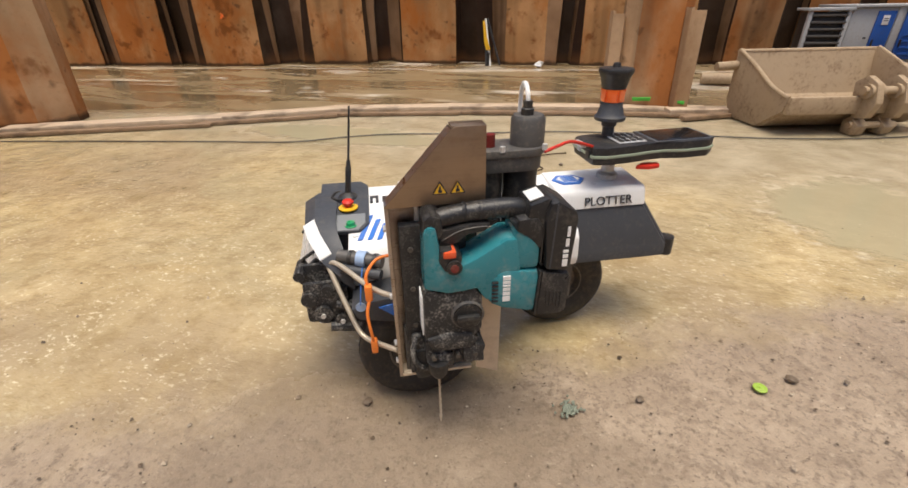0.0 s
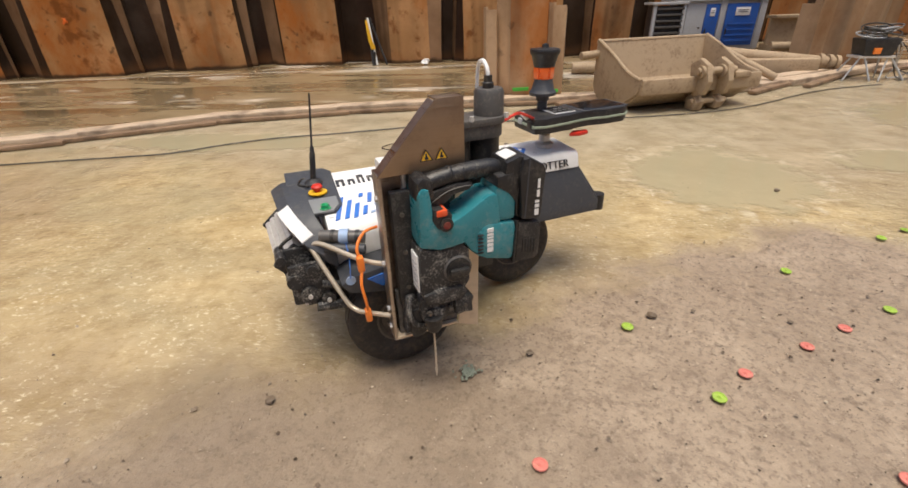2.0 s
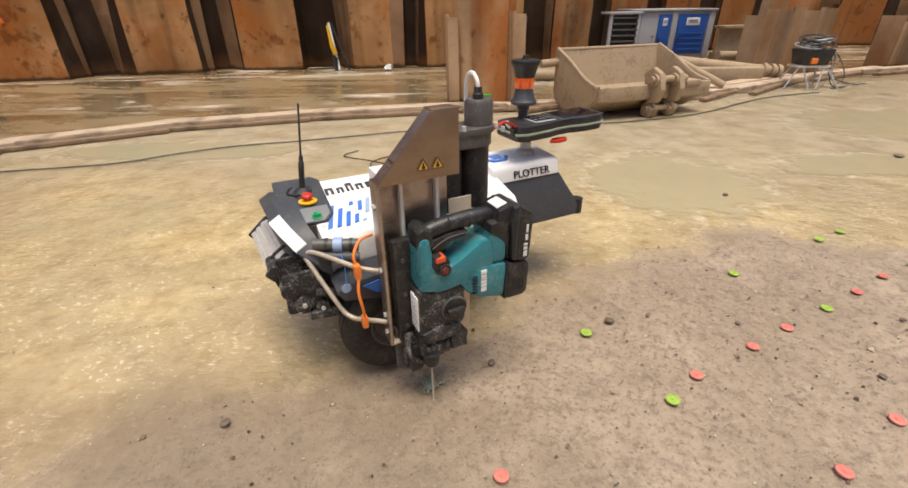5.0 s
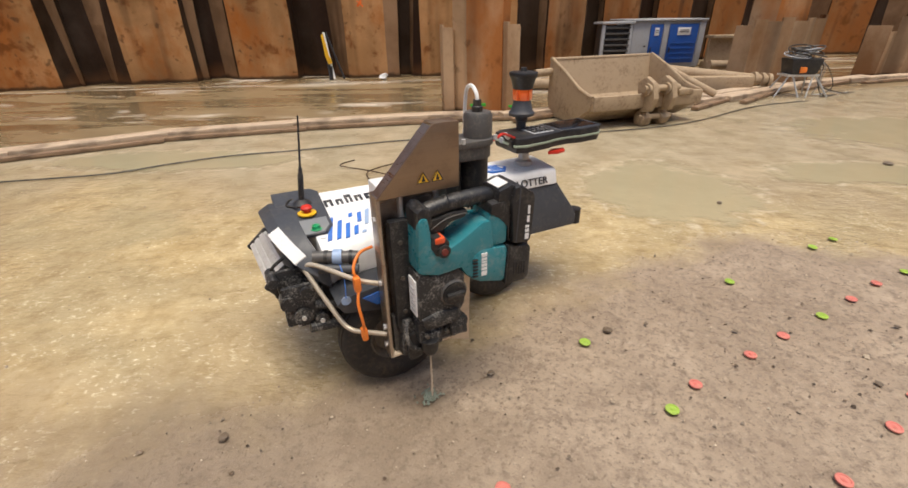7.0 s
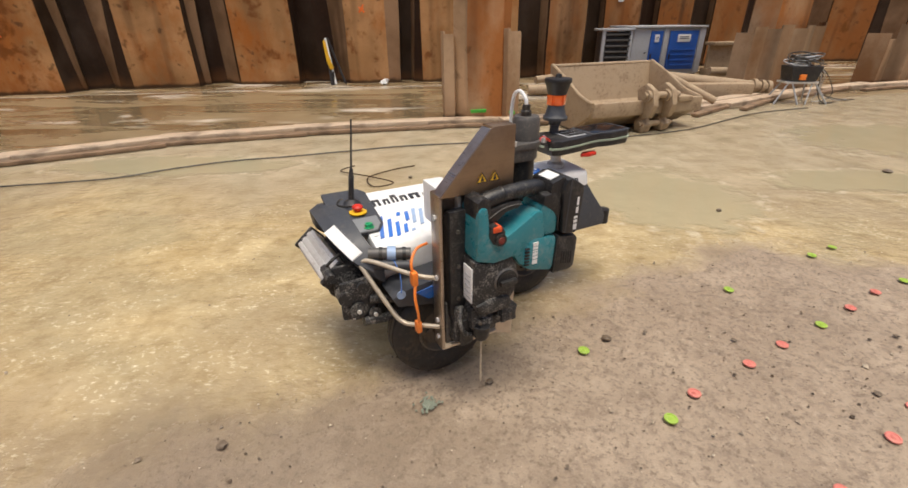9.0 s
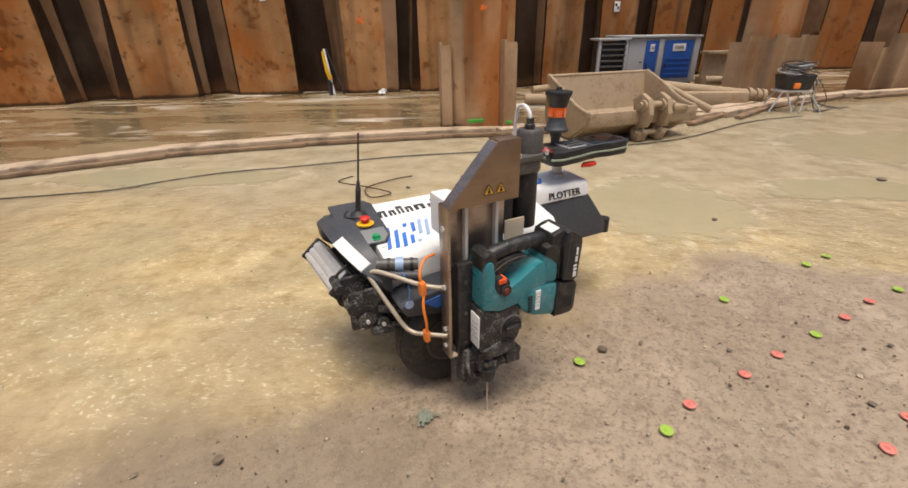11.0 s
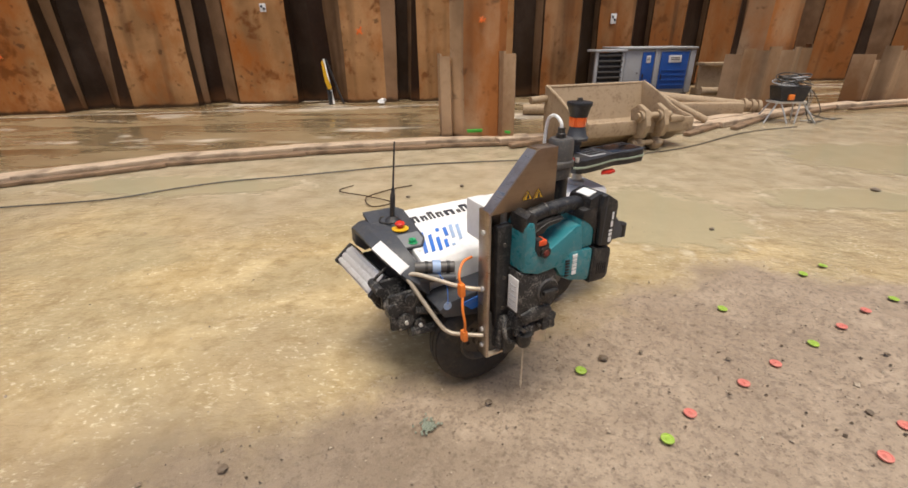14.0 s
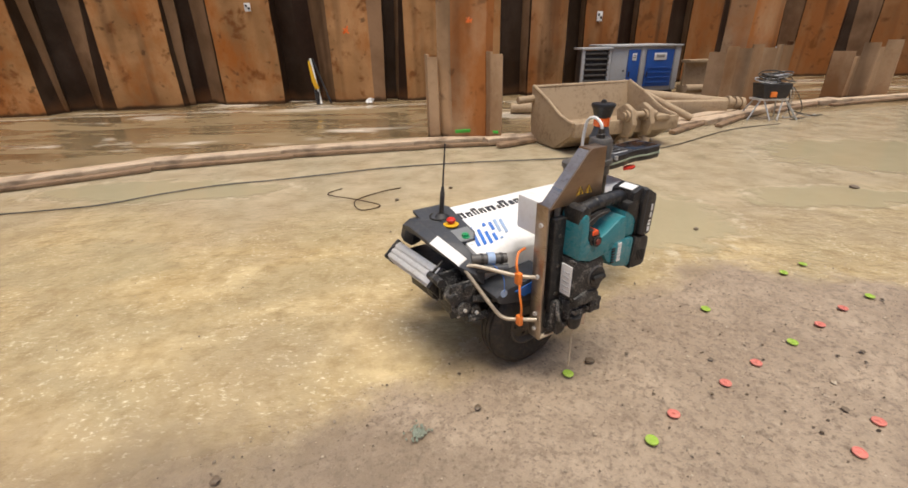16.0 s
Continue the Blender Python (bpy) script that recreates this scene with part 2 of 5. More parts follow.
def make_brushed(name, color=(0.50, 0.43, 0.37), rough=0.32):
    k = Mat(name, rough, 1.0)
    g = k.noise(3.0, 4, 0.6, k.stretch(k.co, 4, 4, 160))
    d = k.noise(22, 6, 0.65)
    k.base(k.mix(k.ramp(d, (0.45, 0.0), (0.68, 0.55)), color, (0.24, 0.17, 0.12)))
    k.rough(k.ramp(g, (0.3, rough - 0.08), (0.7, rough + 0.14)))
    k.bump(g, 0.1, 0.001)
    return k.m


M_GROUND = make_ground()
M_RUST = make_rust("rusty_sheet_steel")
M_RUST_POST = make_rust("rusty_post_steel", (0.42, 0.27, 0.15), (0.38, 0.13, 0.028), cover=0.49, run=True, spots=0.8)
# browner copy of the sheet rust, with the far piles' shade in its colour
M_RUST_FAR_SHADE = make_rust("far_shade_brown_rust", (0.29, 0.15, 0.062), (0.27, 0.095, 0.022), (0.06, 0.03, 0.016), cover=0.50, run=True, spots=0.8)
# near-black: the shade of the wall recesses is put into this rust; wire too
M_DARK_RUST_SHADE = make_rust("dark_rust_recess_shade", (0.034, 0.018, 0.008), (0.026, 0.011, 0.005), cover=0.5, run=True, spots=0.3)
M_WEB = make_rust("silt_streaked_steel", (0.235, 0.135, 0.068), (0.11, 0.05, 0.02), cover=0.40, run=True, spots=0.15)
M_STUB = make_rust("mud_covered_steel", (0.38, 0.255, 0.15), (0.22, 0.11, 0.046), cover=0.44, run=True, spots=0.2)
M_MUD = worn("dried_mud_on_steel", (0.36, 0.265, 0.165), 0.7, 0, (0.18, 0.115, 0.065), 0.75, 7, 0.4)
M_WOOD = make_wood("wet_timber", (0.38, 0.27, 0.175), (0.66, 0.53, 0.39))
M_WOOD_DARK = make_wood("soaked_timber", (0.17, 0.10, 0.055), (0.34, 0.235, 0.145))
M_STEEL = make_brushed("brushed_stainless")
M_STEEL_DULL = make_brushed("muddied_stainless", (0.36, 0.27, 0.19), 0.42)
# silt specks on beige; the beige stands in for the ground mirrored in stainless
M_STEEL_PALE = worn("silty_steel_ground_reflection", (0.66, 0.55, 0.41), 0.35, 0.25, (0.36, 0.28, 0.18), 0.4, 9)
M_ALU = worn("aluminium_profile", (0.66, 0.65, 0.62), 0.38, 0.35, (0.35, 0.30, 0.22), 0.4, 14)
M_WHITE = worn("white_painted_cover", (0.80, 0.80, 0.78), 0.35, 0, (0.50, 0.44, 0.34), 0.22, 9)
M_DARK = worn("dark_grey_plastic", (0.048, 0.052, 0.060), 0.5, 0, (0.20, 0.17, 0.13), 0.25, 16)
M_BLACK = worn("black_plastic", (0.016, 0.016, 0.017), 0.45, 0, (0.20, 0.17, 0.13), 0.3, 22)
M_RUBBER = worn("muddy_rubber", (0.018, 0.016, 0.015), 0.6, 0, (0.11, 0.08, 0.05), 0.55, 16, 0.3)
M_TEAL = worn("teal_plastic", (0.030, 0.200, 0.235), 0.30, 0, (0.26, 0.29, 0.27), 0.45, 16)
M_CASE = worn("dusty_black_housing", (0.014, 0.014, 0.015), 0.40, 0, (0.34, 0.31, 0.26), 0.24, 45)
M_DUSTY = worn("dust_splashed_housing", (0.020, 0.020, 0.021), 0.5, 0, (0.52, 0.49, 0.43), 0.55, 38, 0.3)
M_GREYMETAL = worn("dusty_grey_metal", (0.10, 0.095, 0.09), 0.5, 0.3, (0.30, 0.26, 0.20), 0.4, 20)
M_RED = worn("red_plastic", (0.62, 0.03, 0.015), 0.4, 0, (0.3, 0.1, 0.06), 0.2)
M_TRIGGER = worn("orange_red_trigger", (0.75, 0.09, 0.02), 0.4)
M_DARKRED = worn("dark_red_plastic", (0.16, 0.012, 0.01), 0.4)
M_REDCAP = worn("red_plastic_cap", (0.62, 0.19, 0.15), 0.55, 0, (0.50, 0.30, 0.20), 0.5, 40)
M_GREENCAP = worn("lime_plastic_cap", (0.32, 0.48, 0.06), 0.55, 0, (0.35, 0.38, 0.14), 0.5, 40)
M_YELLOW = worn("yellow_plastic", (0.80, 0.46, 0.02), 0.4, 0, (0.4, 0.25, 0.08), 0.2)
M_GREEN = worn("green_button", (0.01, 0.30, 0.11), 0.3)
M_ORANGE = worn("orange_cable", (0.85, 0.22, 0.03), 0.45, 0, (0.4, 0.2, 0.08), 0.3)
M_BEIGE = worn("muddied_tube", (0.52, 0.45, 0.35), 0.4, 0.4, (0.32, 0.26, 0.18), 0.4)
M_BLUE = worn("blue_print", (0.03, 0.16, 0.56), 0.45)
M_BLUE_PALE = worn("faded_blue_print", (0.30, 0.42, 0.62), 0.45)
M_INK = worn("dark_print", (0.02, 0.022, 0.03), 0.5)
M_LABEL = worn("white_sticker", (0.78, 0.78, 0.76), 0.5, 0, (0.5, 0.45, 0.38), 0.25, 30)
M_RIM = worn("muddy_rim", (0.10, 0.09, 0.08), 0.5, 0.5, (0.25, 0.19, 0.12), 0.6)
M_TABGREEN = worn("green_grey_rubber", (0.30, 0.36, 0.27), 0.55)
M_SCREEN = worn("dark_screen", (0.012, 0.013, 0.015), 0.12, 0, (0.1, 0.09, 0.08), 0.1)
M_CABLE = worn("black_cable", (0.02, 0.018, 0.016), 0.5)
M_CABBLUE = worn("blue_cabinet_paint", (0.015, 0.085, 0.36), 0.45, 0, (0.05, 0.07, 0.14), 0.35, 5)
M_CABGREY = worn("grey_cabinet_paint", (0.40, 0.41, 0.42), 0.5, 0, (0.30, 0.26, 0.20), 0.4, 5)
M_STONE = worn("wet_stone", (0.15, 0.11, 0.072), 0.5, 0, (0.06, 0.05, 0.04), 0.6, 40, 0.5)
M_DUST = worn("drill_dust", (0.22, 0.25, 0.19), 0.8, 0, (0.30, 0.30, 0.24), 0.6, 60, 0.6)
M_GREENPAINT = worn("green_spray_paint", (0.06, 0.42, 0.04), 0.6, 0, (0.12, 0.10, 0.05), 0.6, 20)
M_PANEL = worn("mid_grey_panel", (0.20, 0.21, 0.215), 0.45, 0, (0.3, 0.26, 0.2), 0.2)
M_ORANGEPAINT = worn("orange_spray_paint", (0.85, 0.17, 0.02), 0.6)
grit_m = Mat("mixed_grit", 0.6)
isl = grit_m.t.nodes.new("ShaderNodeNewGeometry").outputs["Random Per Island"]
grit_m.base(grit_m.ramp(isl, (0.0, (0.05, 0.035, 0.022)), (0.55, (0.17, 0.12, 0.08)), (1.0, (0.55, 0.46, 0.34))))
M_GRIT = grit_m.m
prism_m = Mat("orange_prism_glass", 0.08)
prism_m.base((0.95, 0.16, 0.03))
prism_m.b.inputs["Coat Weight"].default_value = 1.0
M_PRISM = prism_m.m


# ---------------------------------------------------------------- mesh helpers
def bm_box(bm, x0, x1, y0, y1, z0, z1, bev=0.0, m=None):
    r = bmesh.ops.create_cube(bm, size=1)
    vs = r["verts"]
    for v in vs:
        v.co = Vector(((x0 + x1) / 2 + v.co.x * (x1 - x0), (y0 + y1) / 2 + v.co.y * (y1 - y0), (z0 + z1) / 2 + v.co.z * (z1 - z0)))
    if m is not None:
        bmesh.ops.transform(bm, matrix=m, verts=vs)
    if bev:
        es = list({e for v in vs for e in v.link_edges})
        bmesh.ops.bevel(bm, geom=es, offset=bev, segments=2, affect="EDGES", profile=0.6)
    return bm


def box(x0, x1, y0, y1, z0, z1, bev=0.0, m=None):
    return bm_box(bmesh.new(), x0, x1, y0, y1, z0, z1, bev, m)


def prism(points, axis, a, b, bev=0.0, m=None, bm=None):
    """A closed outline in the plane across axis, carried from a to b along it."""
    bm = bm or bmesh.new()

    def at(p, s):
        return Vector({"x": (s, p[0], p[1]), "y": (p[0], s, p[1]), "z": (p[0], p[1], s)}[axis])

    lo = [bm.verts.new(at(p, a)) for p in points]
    hi = [bm.verts.new(at(p, b)) for p in points]
    fs = [bm.faces.new(lo), bm.faces.new(hi[::-1])]
    n = len(points)
    for k in range(n):
        fs.append(bm.faces.new((lo[k], hi[k], hi[(k + 1) % n], lo[(k + 1) % n])))
    bmesh.ops.recalc_face_normals(bm, faces=fs)
    if m is not None:
        bmesh.ops.transform(bm, matrix=m, verts=lo + hi)
    if bev:
        es = list({e for v in lo + hi for e in v.link_edges})
        bmesh.ops.bevel(bm, geom=es, offset=bev, segments=2, affect="EDGES", profile=0.6)
    return bm


def lathe(profile, seg=28, m=None, bm=None):
    """A profile of (radius, height) turned round z."""
    bm = bm or bmesh.new()
    rings, vs = [], []
    for r, z in profile:
        if r < 1e-6:
            ring = [bm.verts.new((0, 0, z))]
        else:
            ring = [bm.verts.new((r * math.cos(2 * math.pi * k / seg), r * math.sin(2 * math.pi * k / seg), z)) for k in range(seg)]
        rings.append(ring)
        vs += ring
    for p, q in zip(rings, rings[1:]):
        for k in range(seg):
            a, b = (k, (k + 1) % seg)
            f = [p[a % len(p)], p[b % len(p)], q[b % len(q)], q[a % len(q)]]
            f = list(dict.fromkeys(f))
            if len(f) > 2:
                bm.faces.new(f)
    if m is not None:
        bmesh.ops.transform(bm, matrix=m, verts=vs)
    return bm


def rod(a, b, r, seg=14, bm=None, r2=None):
    a, b = Vector(a), Vector(b)
    d = b - a
    m = Matrix.Translation(a) @ d.to_track_quat("Z", "Y").to_matrix().to_4x4()
    return lathe([(0, 0), (r, 0), (r2 if r2 is not None else r, d.length), (0, d.length)], seg, m, bm)


def smooth_path(points, step=6):
    pts = [Vector(p) for p in points]
    out = []
    for k in range(len(pts) - 1):
        p0, p1, p2, p3 = pts[max(k - 1, 0)], pts[k], pts[k + 1], pts[min(k + 2, len(pts) - 1)]
        for s in range(step):
            t = s / step
            out.append(0.5 * (2 * p1 + (p2 - p0) * t + (2 * p0 - 5 * p1 + 4 * p2 - p3) * t * t + (3 * p1 - p0 - 3 * p2 + p3) * t**3))
    return out + [pts[-1]]


def tube(points, r, seg=8, step=6, bm=None):
    bm = bm or bmesh.new()
    pts = smooth_path(points, step) if step > 1 else [Vector(p) for p in points]
    rings, side = [], None
    for k, p in enumerate(pts):
        d = (pts[min(k + 1, len(pts) - 1)] - pts[max(k - 1, 0)]).normalized()
        if side is None:
            side = d.orthogonal().normalized()
        side = (side - d * side.dot(d)).normalized()
        up = d.cross(side)
        rings.append([bm.verts.new(p + r * (math.cos(a) * side + math.sin(a) * up)) for a in (2 * math.pi * j / seg for j in range(seg))])
    for p, q in zip(rings, rings[1:]):
        for j in range(seg):
            bm.faces.new((p[j], p[(j + 1) % seg], q[(j + 1) % seg], q[j]))
    bm.faces.new(rings[0][::-1]), bm.faces.new(rings[-1])
    return bm


def part(name, bm, material, parent=None, label="", smooth=35):
    me = bpy.data.meshes.new(name)
    bmesh.ops.recalc_face_normals(bm, faces=bm.faces[:])
    bm.to_mesh(me)
    bm.free()
    me.materials.append(material)
    if smooth:
        me.set_sharp_from_angle(angle=radians(smooth))
        me.polygons.foreach_set("use_smooth", [True] * len(me.polygons))
    ob = new(name, me)
    ob.parent = parent
    if label:
        ob["label"] = label
    return ob


def thing(name, label, category, at=None, group="", kind=""):
    ob = new(name)
    ob.empty_display_size = 0.1
    if at is not None:
        ob.matrix_basis = at
    return tagged(ob, label, category, group, kind)


def wrinkle(bm, amount, scale, cuts=0):
    if cuts:
        bmesh.ops.subdivide_edges(bm, edges=bm.edges[:], cuts=cuts, use_grid_fill=True)
    for v in bm.verts:
        v.co += amount * noise.noise_vector(v.co * scale)
    return bm


# ---------------------------------------------------------------- setting
def build_ground():
    bm = bmesh.new()
    bmesh.ops.create_grid(bm, x_segments=120, y_segments=120, size=60)
    for v in bm.verts:
        # finer towards the middle of the pit
        v.co.x = math.copysign(abs(v.co.x / 60) ** 2.2 * 60, v.co.x)
        v.co.y = math.copysign(abs(v.co.y / 60) ** 2.2 * 60, v.co.y) + 2.5
        near = max(0.0, 1 - (abs(v.co.x) + abs(v.co.y - 2.5)) / 20)
        v.co.z = -0.004 - 0.006 * near * (0.5 + noise.noise(v.co * 1.3))
    tagged(part("ground", bm, M_GROUND), "wet yellow-brown concrete pit floor with silt and shallow puddles", "ground", kind="structure")


# front faces of the sheet piles at floor level, from one end of the pit to the other
PANS = [
    ((-10.9, 4.9), (-9.95, 5.3)),
    ((-9.35, 5.62), (-8.42, 5.90)),
    ((-8.15, 6.0), (-7.25, 6.2)),
    ((-6.52, 6.22), (-5.54, 6.40)),
    ((-4.90, 6.85), (-4.06, 7.06)),
    ((-3.52, 7.26), (-2.64, 7.27)),
    ((-1.88, 7.31), (-1.31, 7.38)),
    ((-0.80, 7.42), (-0.30, 7.46)),
    ((0.06, 7.50), (0.60, 7.56)),
    ((1.08, 7.78), (1.71, 8.14)),
    ((2.06, 8.40), (2.75, 8.80)),
    ((3.14, 9.02), (3.86, 9.40)),
    ((4.36, 9.66), (5.10, 9.98)),
    ((5.56, 10.15), (6.35, 10.35)),
    ((6.95, 10.40), (7.80, 10.42)),
    ((8.45, 10.35), (9.40, 10.1)),
    ((9.95, 9.8), (10.8, 9.1)),
]
WALL_TOP = 4.2

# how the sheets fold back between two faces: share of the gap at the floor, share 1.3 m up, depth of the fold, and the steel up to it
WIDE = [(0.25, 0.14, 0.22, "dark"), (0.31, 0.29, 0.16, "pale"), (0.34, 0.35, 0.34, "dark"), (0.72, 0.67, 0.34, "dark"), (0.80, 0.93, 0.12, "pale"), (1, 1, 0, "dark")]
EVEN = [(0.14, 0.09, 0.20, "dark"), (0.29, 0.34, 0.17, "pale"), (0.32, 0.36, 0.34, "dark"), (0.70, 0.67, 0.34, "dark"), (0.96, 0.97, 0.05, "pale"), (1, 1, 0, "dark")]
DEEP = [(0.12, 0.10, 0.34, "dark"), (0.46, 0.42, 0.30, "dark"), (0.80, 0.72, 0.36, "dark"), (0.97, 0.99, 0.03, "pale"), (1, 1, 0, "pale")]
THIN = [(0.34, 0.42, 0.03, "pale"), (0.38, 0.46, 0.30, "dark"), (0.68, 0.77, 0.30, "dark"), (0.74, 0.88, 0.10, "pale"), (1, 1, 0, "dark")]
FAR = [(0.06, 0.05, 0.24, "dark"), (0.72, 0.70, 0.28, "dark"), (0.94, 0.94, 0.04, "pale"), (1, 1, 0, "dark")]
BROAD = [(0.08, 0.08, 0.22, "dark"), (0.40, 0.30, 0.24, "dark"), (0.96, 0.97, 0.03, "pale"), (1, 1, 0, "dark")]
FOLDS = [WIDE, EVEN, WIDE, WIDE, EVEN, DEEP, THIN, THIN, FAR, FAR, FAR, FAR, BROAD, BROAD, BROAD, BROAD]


def strip(points, thick, z0, z1, back, tops=None):
    """An upright folded sheet over a plan line, thickened towards back; tops is its plan line 1.3 m up, where the sheet leans."""
    bm = bmesh.new()
    levels = [z0 + (z1 - z0) * k / 10 for k in range(11)]
    b = Vector((*back, 0)).normalized() * thick
    cols = []
    for s in (Vector((0, 0, 0)), b):
        col = []
        for k, p in enumerate(points):
            lean = (Vector(tops[k]) - Vector(p)) / 1.3 if tops else Vector((0, 0))
            col.append([bm.verts.new(Vector((p[0] + lean.x * z, p[1] + lean.y * z, z)) + s) for z in levels])
        cols.append(col)
    n = len(points)
    for k in range(n - 1):
        for j in range(10):
            for c in cols:
                bm.faces.new((c[k][j], c[k + 1][j], c[k + 1][j + 1], c[k][j + 1]))
    f, g = cols
    for k in range(n - 1):
        bm.faces.new((f[k][-1], f[k + 1][-1], g[k + 1][-1], g[k][-1]))
    for k in (0, n - 1):
        for j in range(10):
            bm.faces.new((f[k][j], f[k][j + 1], g[k][j + 1], g[k][j]))
    for v in bm.verts:
        v.co += Vector((noise.noise(v.co * 1.7), noise.noise(v.co * 1.7 + Vector((9, 0, 0))), 0)) * 0.012
    return bm


def build_wall():
    wall = thing("wall_north", "tall wall of rusty orange-brown steel sheet piles with dark recesses", "wall", kind="structure")
    # dark folds have the shade of the recess painted into their colour
    steel = {"dark": M_DARK_RUST_SHADE, "pale": M_WEB}
    for k, (l, r) in enumerate(PANS):
        l, r = Vector(l), Vector(r)
        along = (r - l).normalized()
        back = Vector((-along.y, along.x))
        # faces from the tenth on take the browner steel with shade painted in
        part("pile_face", strip([l, r], 0.02, -0.1, WALL_TOP, back), M_RUST if k < 9 else M_RUST_FAR_SHADE, wall, smooth=0)
        if k + 1 == len(PANS):
            break
        n = Vector(PANS[k + 1][0])
        out = ((r + n) / 2 - Vector((0, 0.3))).normalized()
        foot, head = r, r
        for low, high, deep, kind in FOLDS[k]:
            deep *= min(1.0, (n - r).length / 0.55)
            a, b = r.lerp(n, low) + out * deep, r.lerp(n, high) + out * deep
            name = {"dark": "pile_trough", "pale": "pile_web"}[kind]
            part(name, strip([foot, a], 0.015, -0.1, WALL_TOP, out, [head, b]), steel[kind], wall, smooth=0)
            foot, head = a, b
    # plain sheets that close the pit round behind the camera
    for name, pts in (("wall_west", [(-10.9, 4.9), (-12, 0), (-11, -6)]), ("wall_south", [(-11, -6), (0, -7.5), (11, -6)]), ("wall_east", [(11, -6), (12.5, 1), (10.8, 9.1)])):
        w = part(name, strip([Vector(p) for p in pts], 0.03, -0.1, WALL_TOP, (0, 1)), M_RUST, None, smooth=0)
        tagged(w, "plain rusty steel sheet pile wall closing the pit", "wall", kind="structure")


def corrugated(pts, z0, tops, name, mat, parent):
    """A stub of sheet pile: folds in plan, each with its own height."""
    for k in range(len(pts) - 1):
        a, b = Vector(pts[k]), Vector(pts[k + 1])
        d = (b - a).normalized()
        part(name, strip([a, b], 0.018, z0, tops[k], Vector((-d.y, d.x))), mat, parent, smooth=0)


def build_posts():
    p = thing("pile_post", "tall rusty steel pile standing behind the timbers with green paint marks", "pile")
    corrugated([(-0.22, 4.52), (-0.10, 4.42), (0.20, 4.40), (0.27, 4.52)], -0.1, [4.0, 4.0, 4.0], "tall_sheet", M_RUST_POST, p)
    corrugated([(-0.34, 4.62), (-0.31, 4.48), (-0.22, 4.47), (-0.2, 4.55)], -0.1, [0.74, 0.72, 0.70], "short_sheet", M_STUB, p)
    corrugated([(0.20, 4.42), (0.24, 4.34), (0.34, 4.36), (0.36, 4.5)], -0.1, [0.76, 0.74, 0.72], "short_sheet", M_STUB, p)
    for x0, x1 in ((-0.07, 0.07), (0.27, 0.32)):
        b = wrinkle(box(x0, x1, 4.385 if x0 < 0 else 4.335, 4.40, 0.080, 0.105, 0.005), 0.014, 12, 1)
        part("paint_mark", b, M_GREENPAINT, p, "bright green spray paint mark")
    p = thing("pile_post", "tall rusty pile with mud-covered broken sheets round its foot", "pile")
    corrugated([(3.20, 6.25), (3.42, 6.1), (3.85, 6.25), (3.95, 6.5)], -0.1, [4.0, 4.0, 4.0], "tall_sheet", M_RUST_POST, p)
    corrugated([(3.02, 6.15), (3.14, 5.98), (3.30, 6.02), (3.42, 5.95), (3.60, 6.05), (3.74, 6.02), (3.92, 6.2), (4.05, 6.2), (4.12, 6.4)], -0.1,
               [0.66, 0.72, 0.70, 0.74, 0.70, 0.73, 0.72, 0.76], "short_sheet", M_STUB, p)
    p = thing("pile_stub", "broken-off muddy sheet pile stub at the pit wall", "pile")
    corrugated([(5.05, 6.85), (5.22, 6.68), (5.38, 6.78), (5.52, 6.68), (5.72, 6.82), (5.88, 6.75), (6.1, 6.98), (6.2, 7.1)], -0.1,
               [0.62, 0.55, 0.72, 0.66, 0.75, 0.58, 0.7], "sheet", M_STUB, p)
    p = thing("pile_post", "rusty steel pile beside the timber edging", "pile")
    corrugated([(-5.6, 2.2), (-5.2, 2.05), (-4.80, 2.25), (-4.48, 2.55), (-4.40, 2.8), (-4.50, 2.95)], -0.1, [4.0] * 5, "tall_sheet", M_RUST_POST, p)


build_ground()
build_wall()
build_posts()


# ---------------------------------------------------------------- the robot: u ahead along its length, v to its far side, z up
HEADING = 29.0
WHEEL_R = 0.130


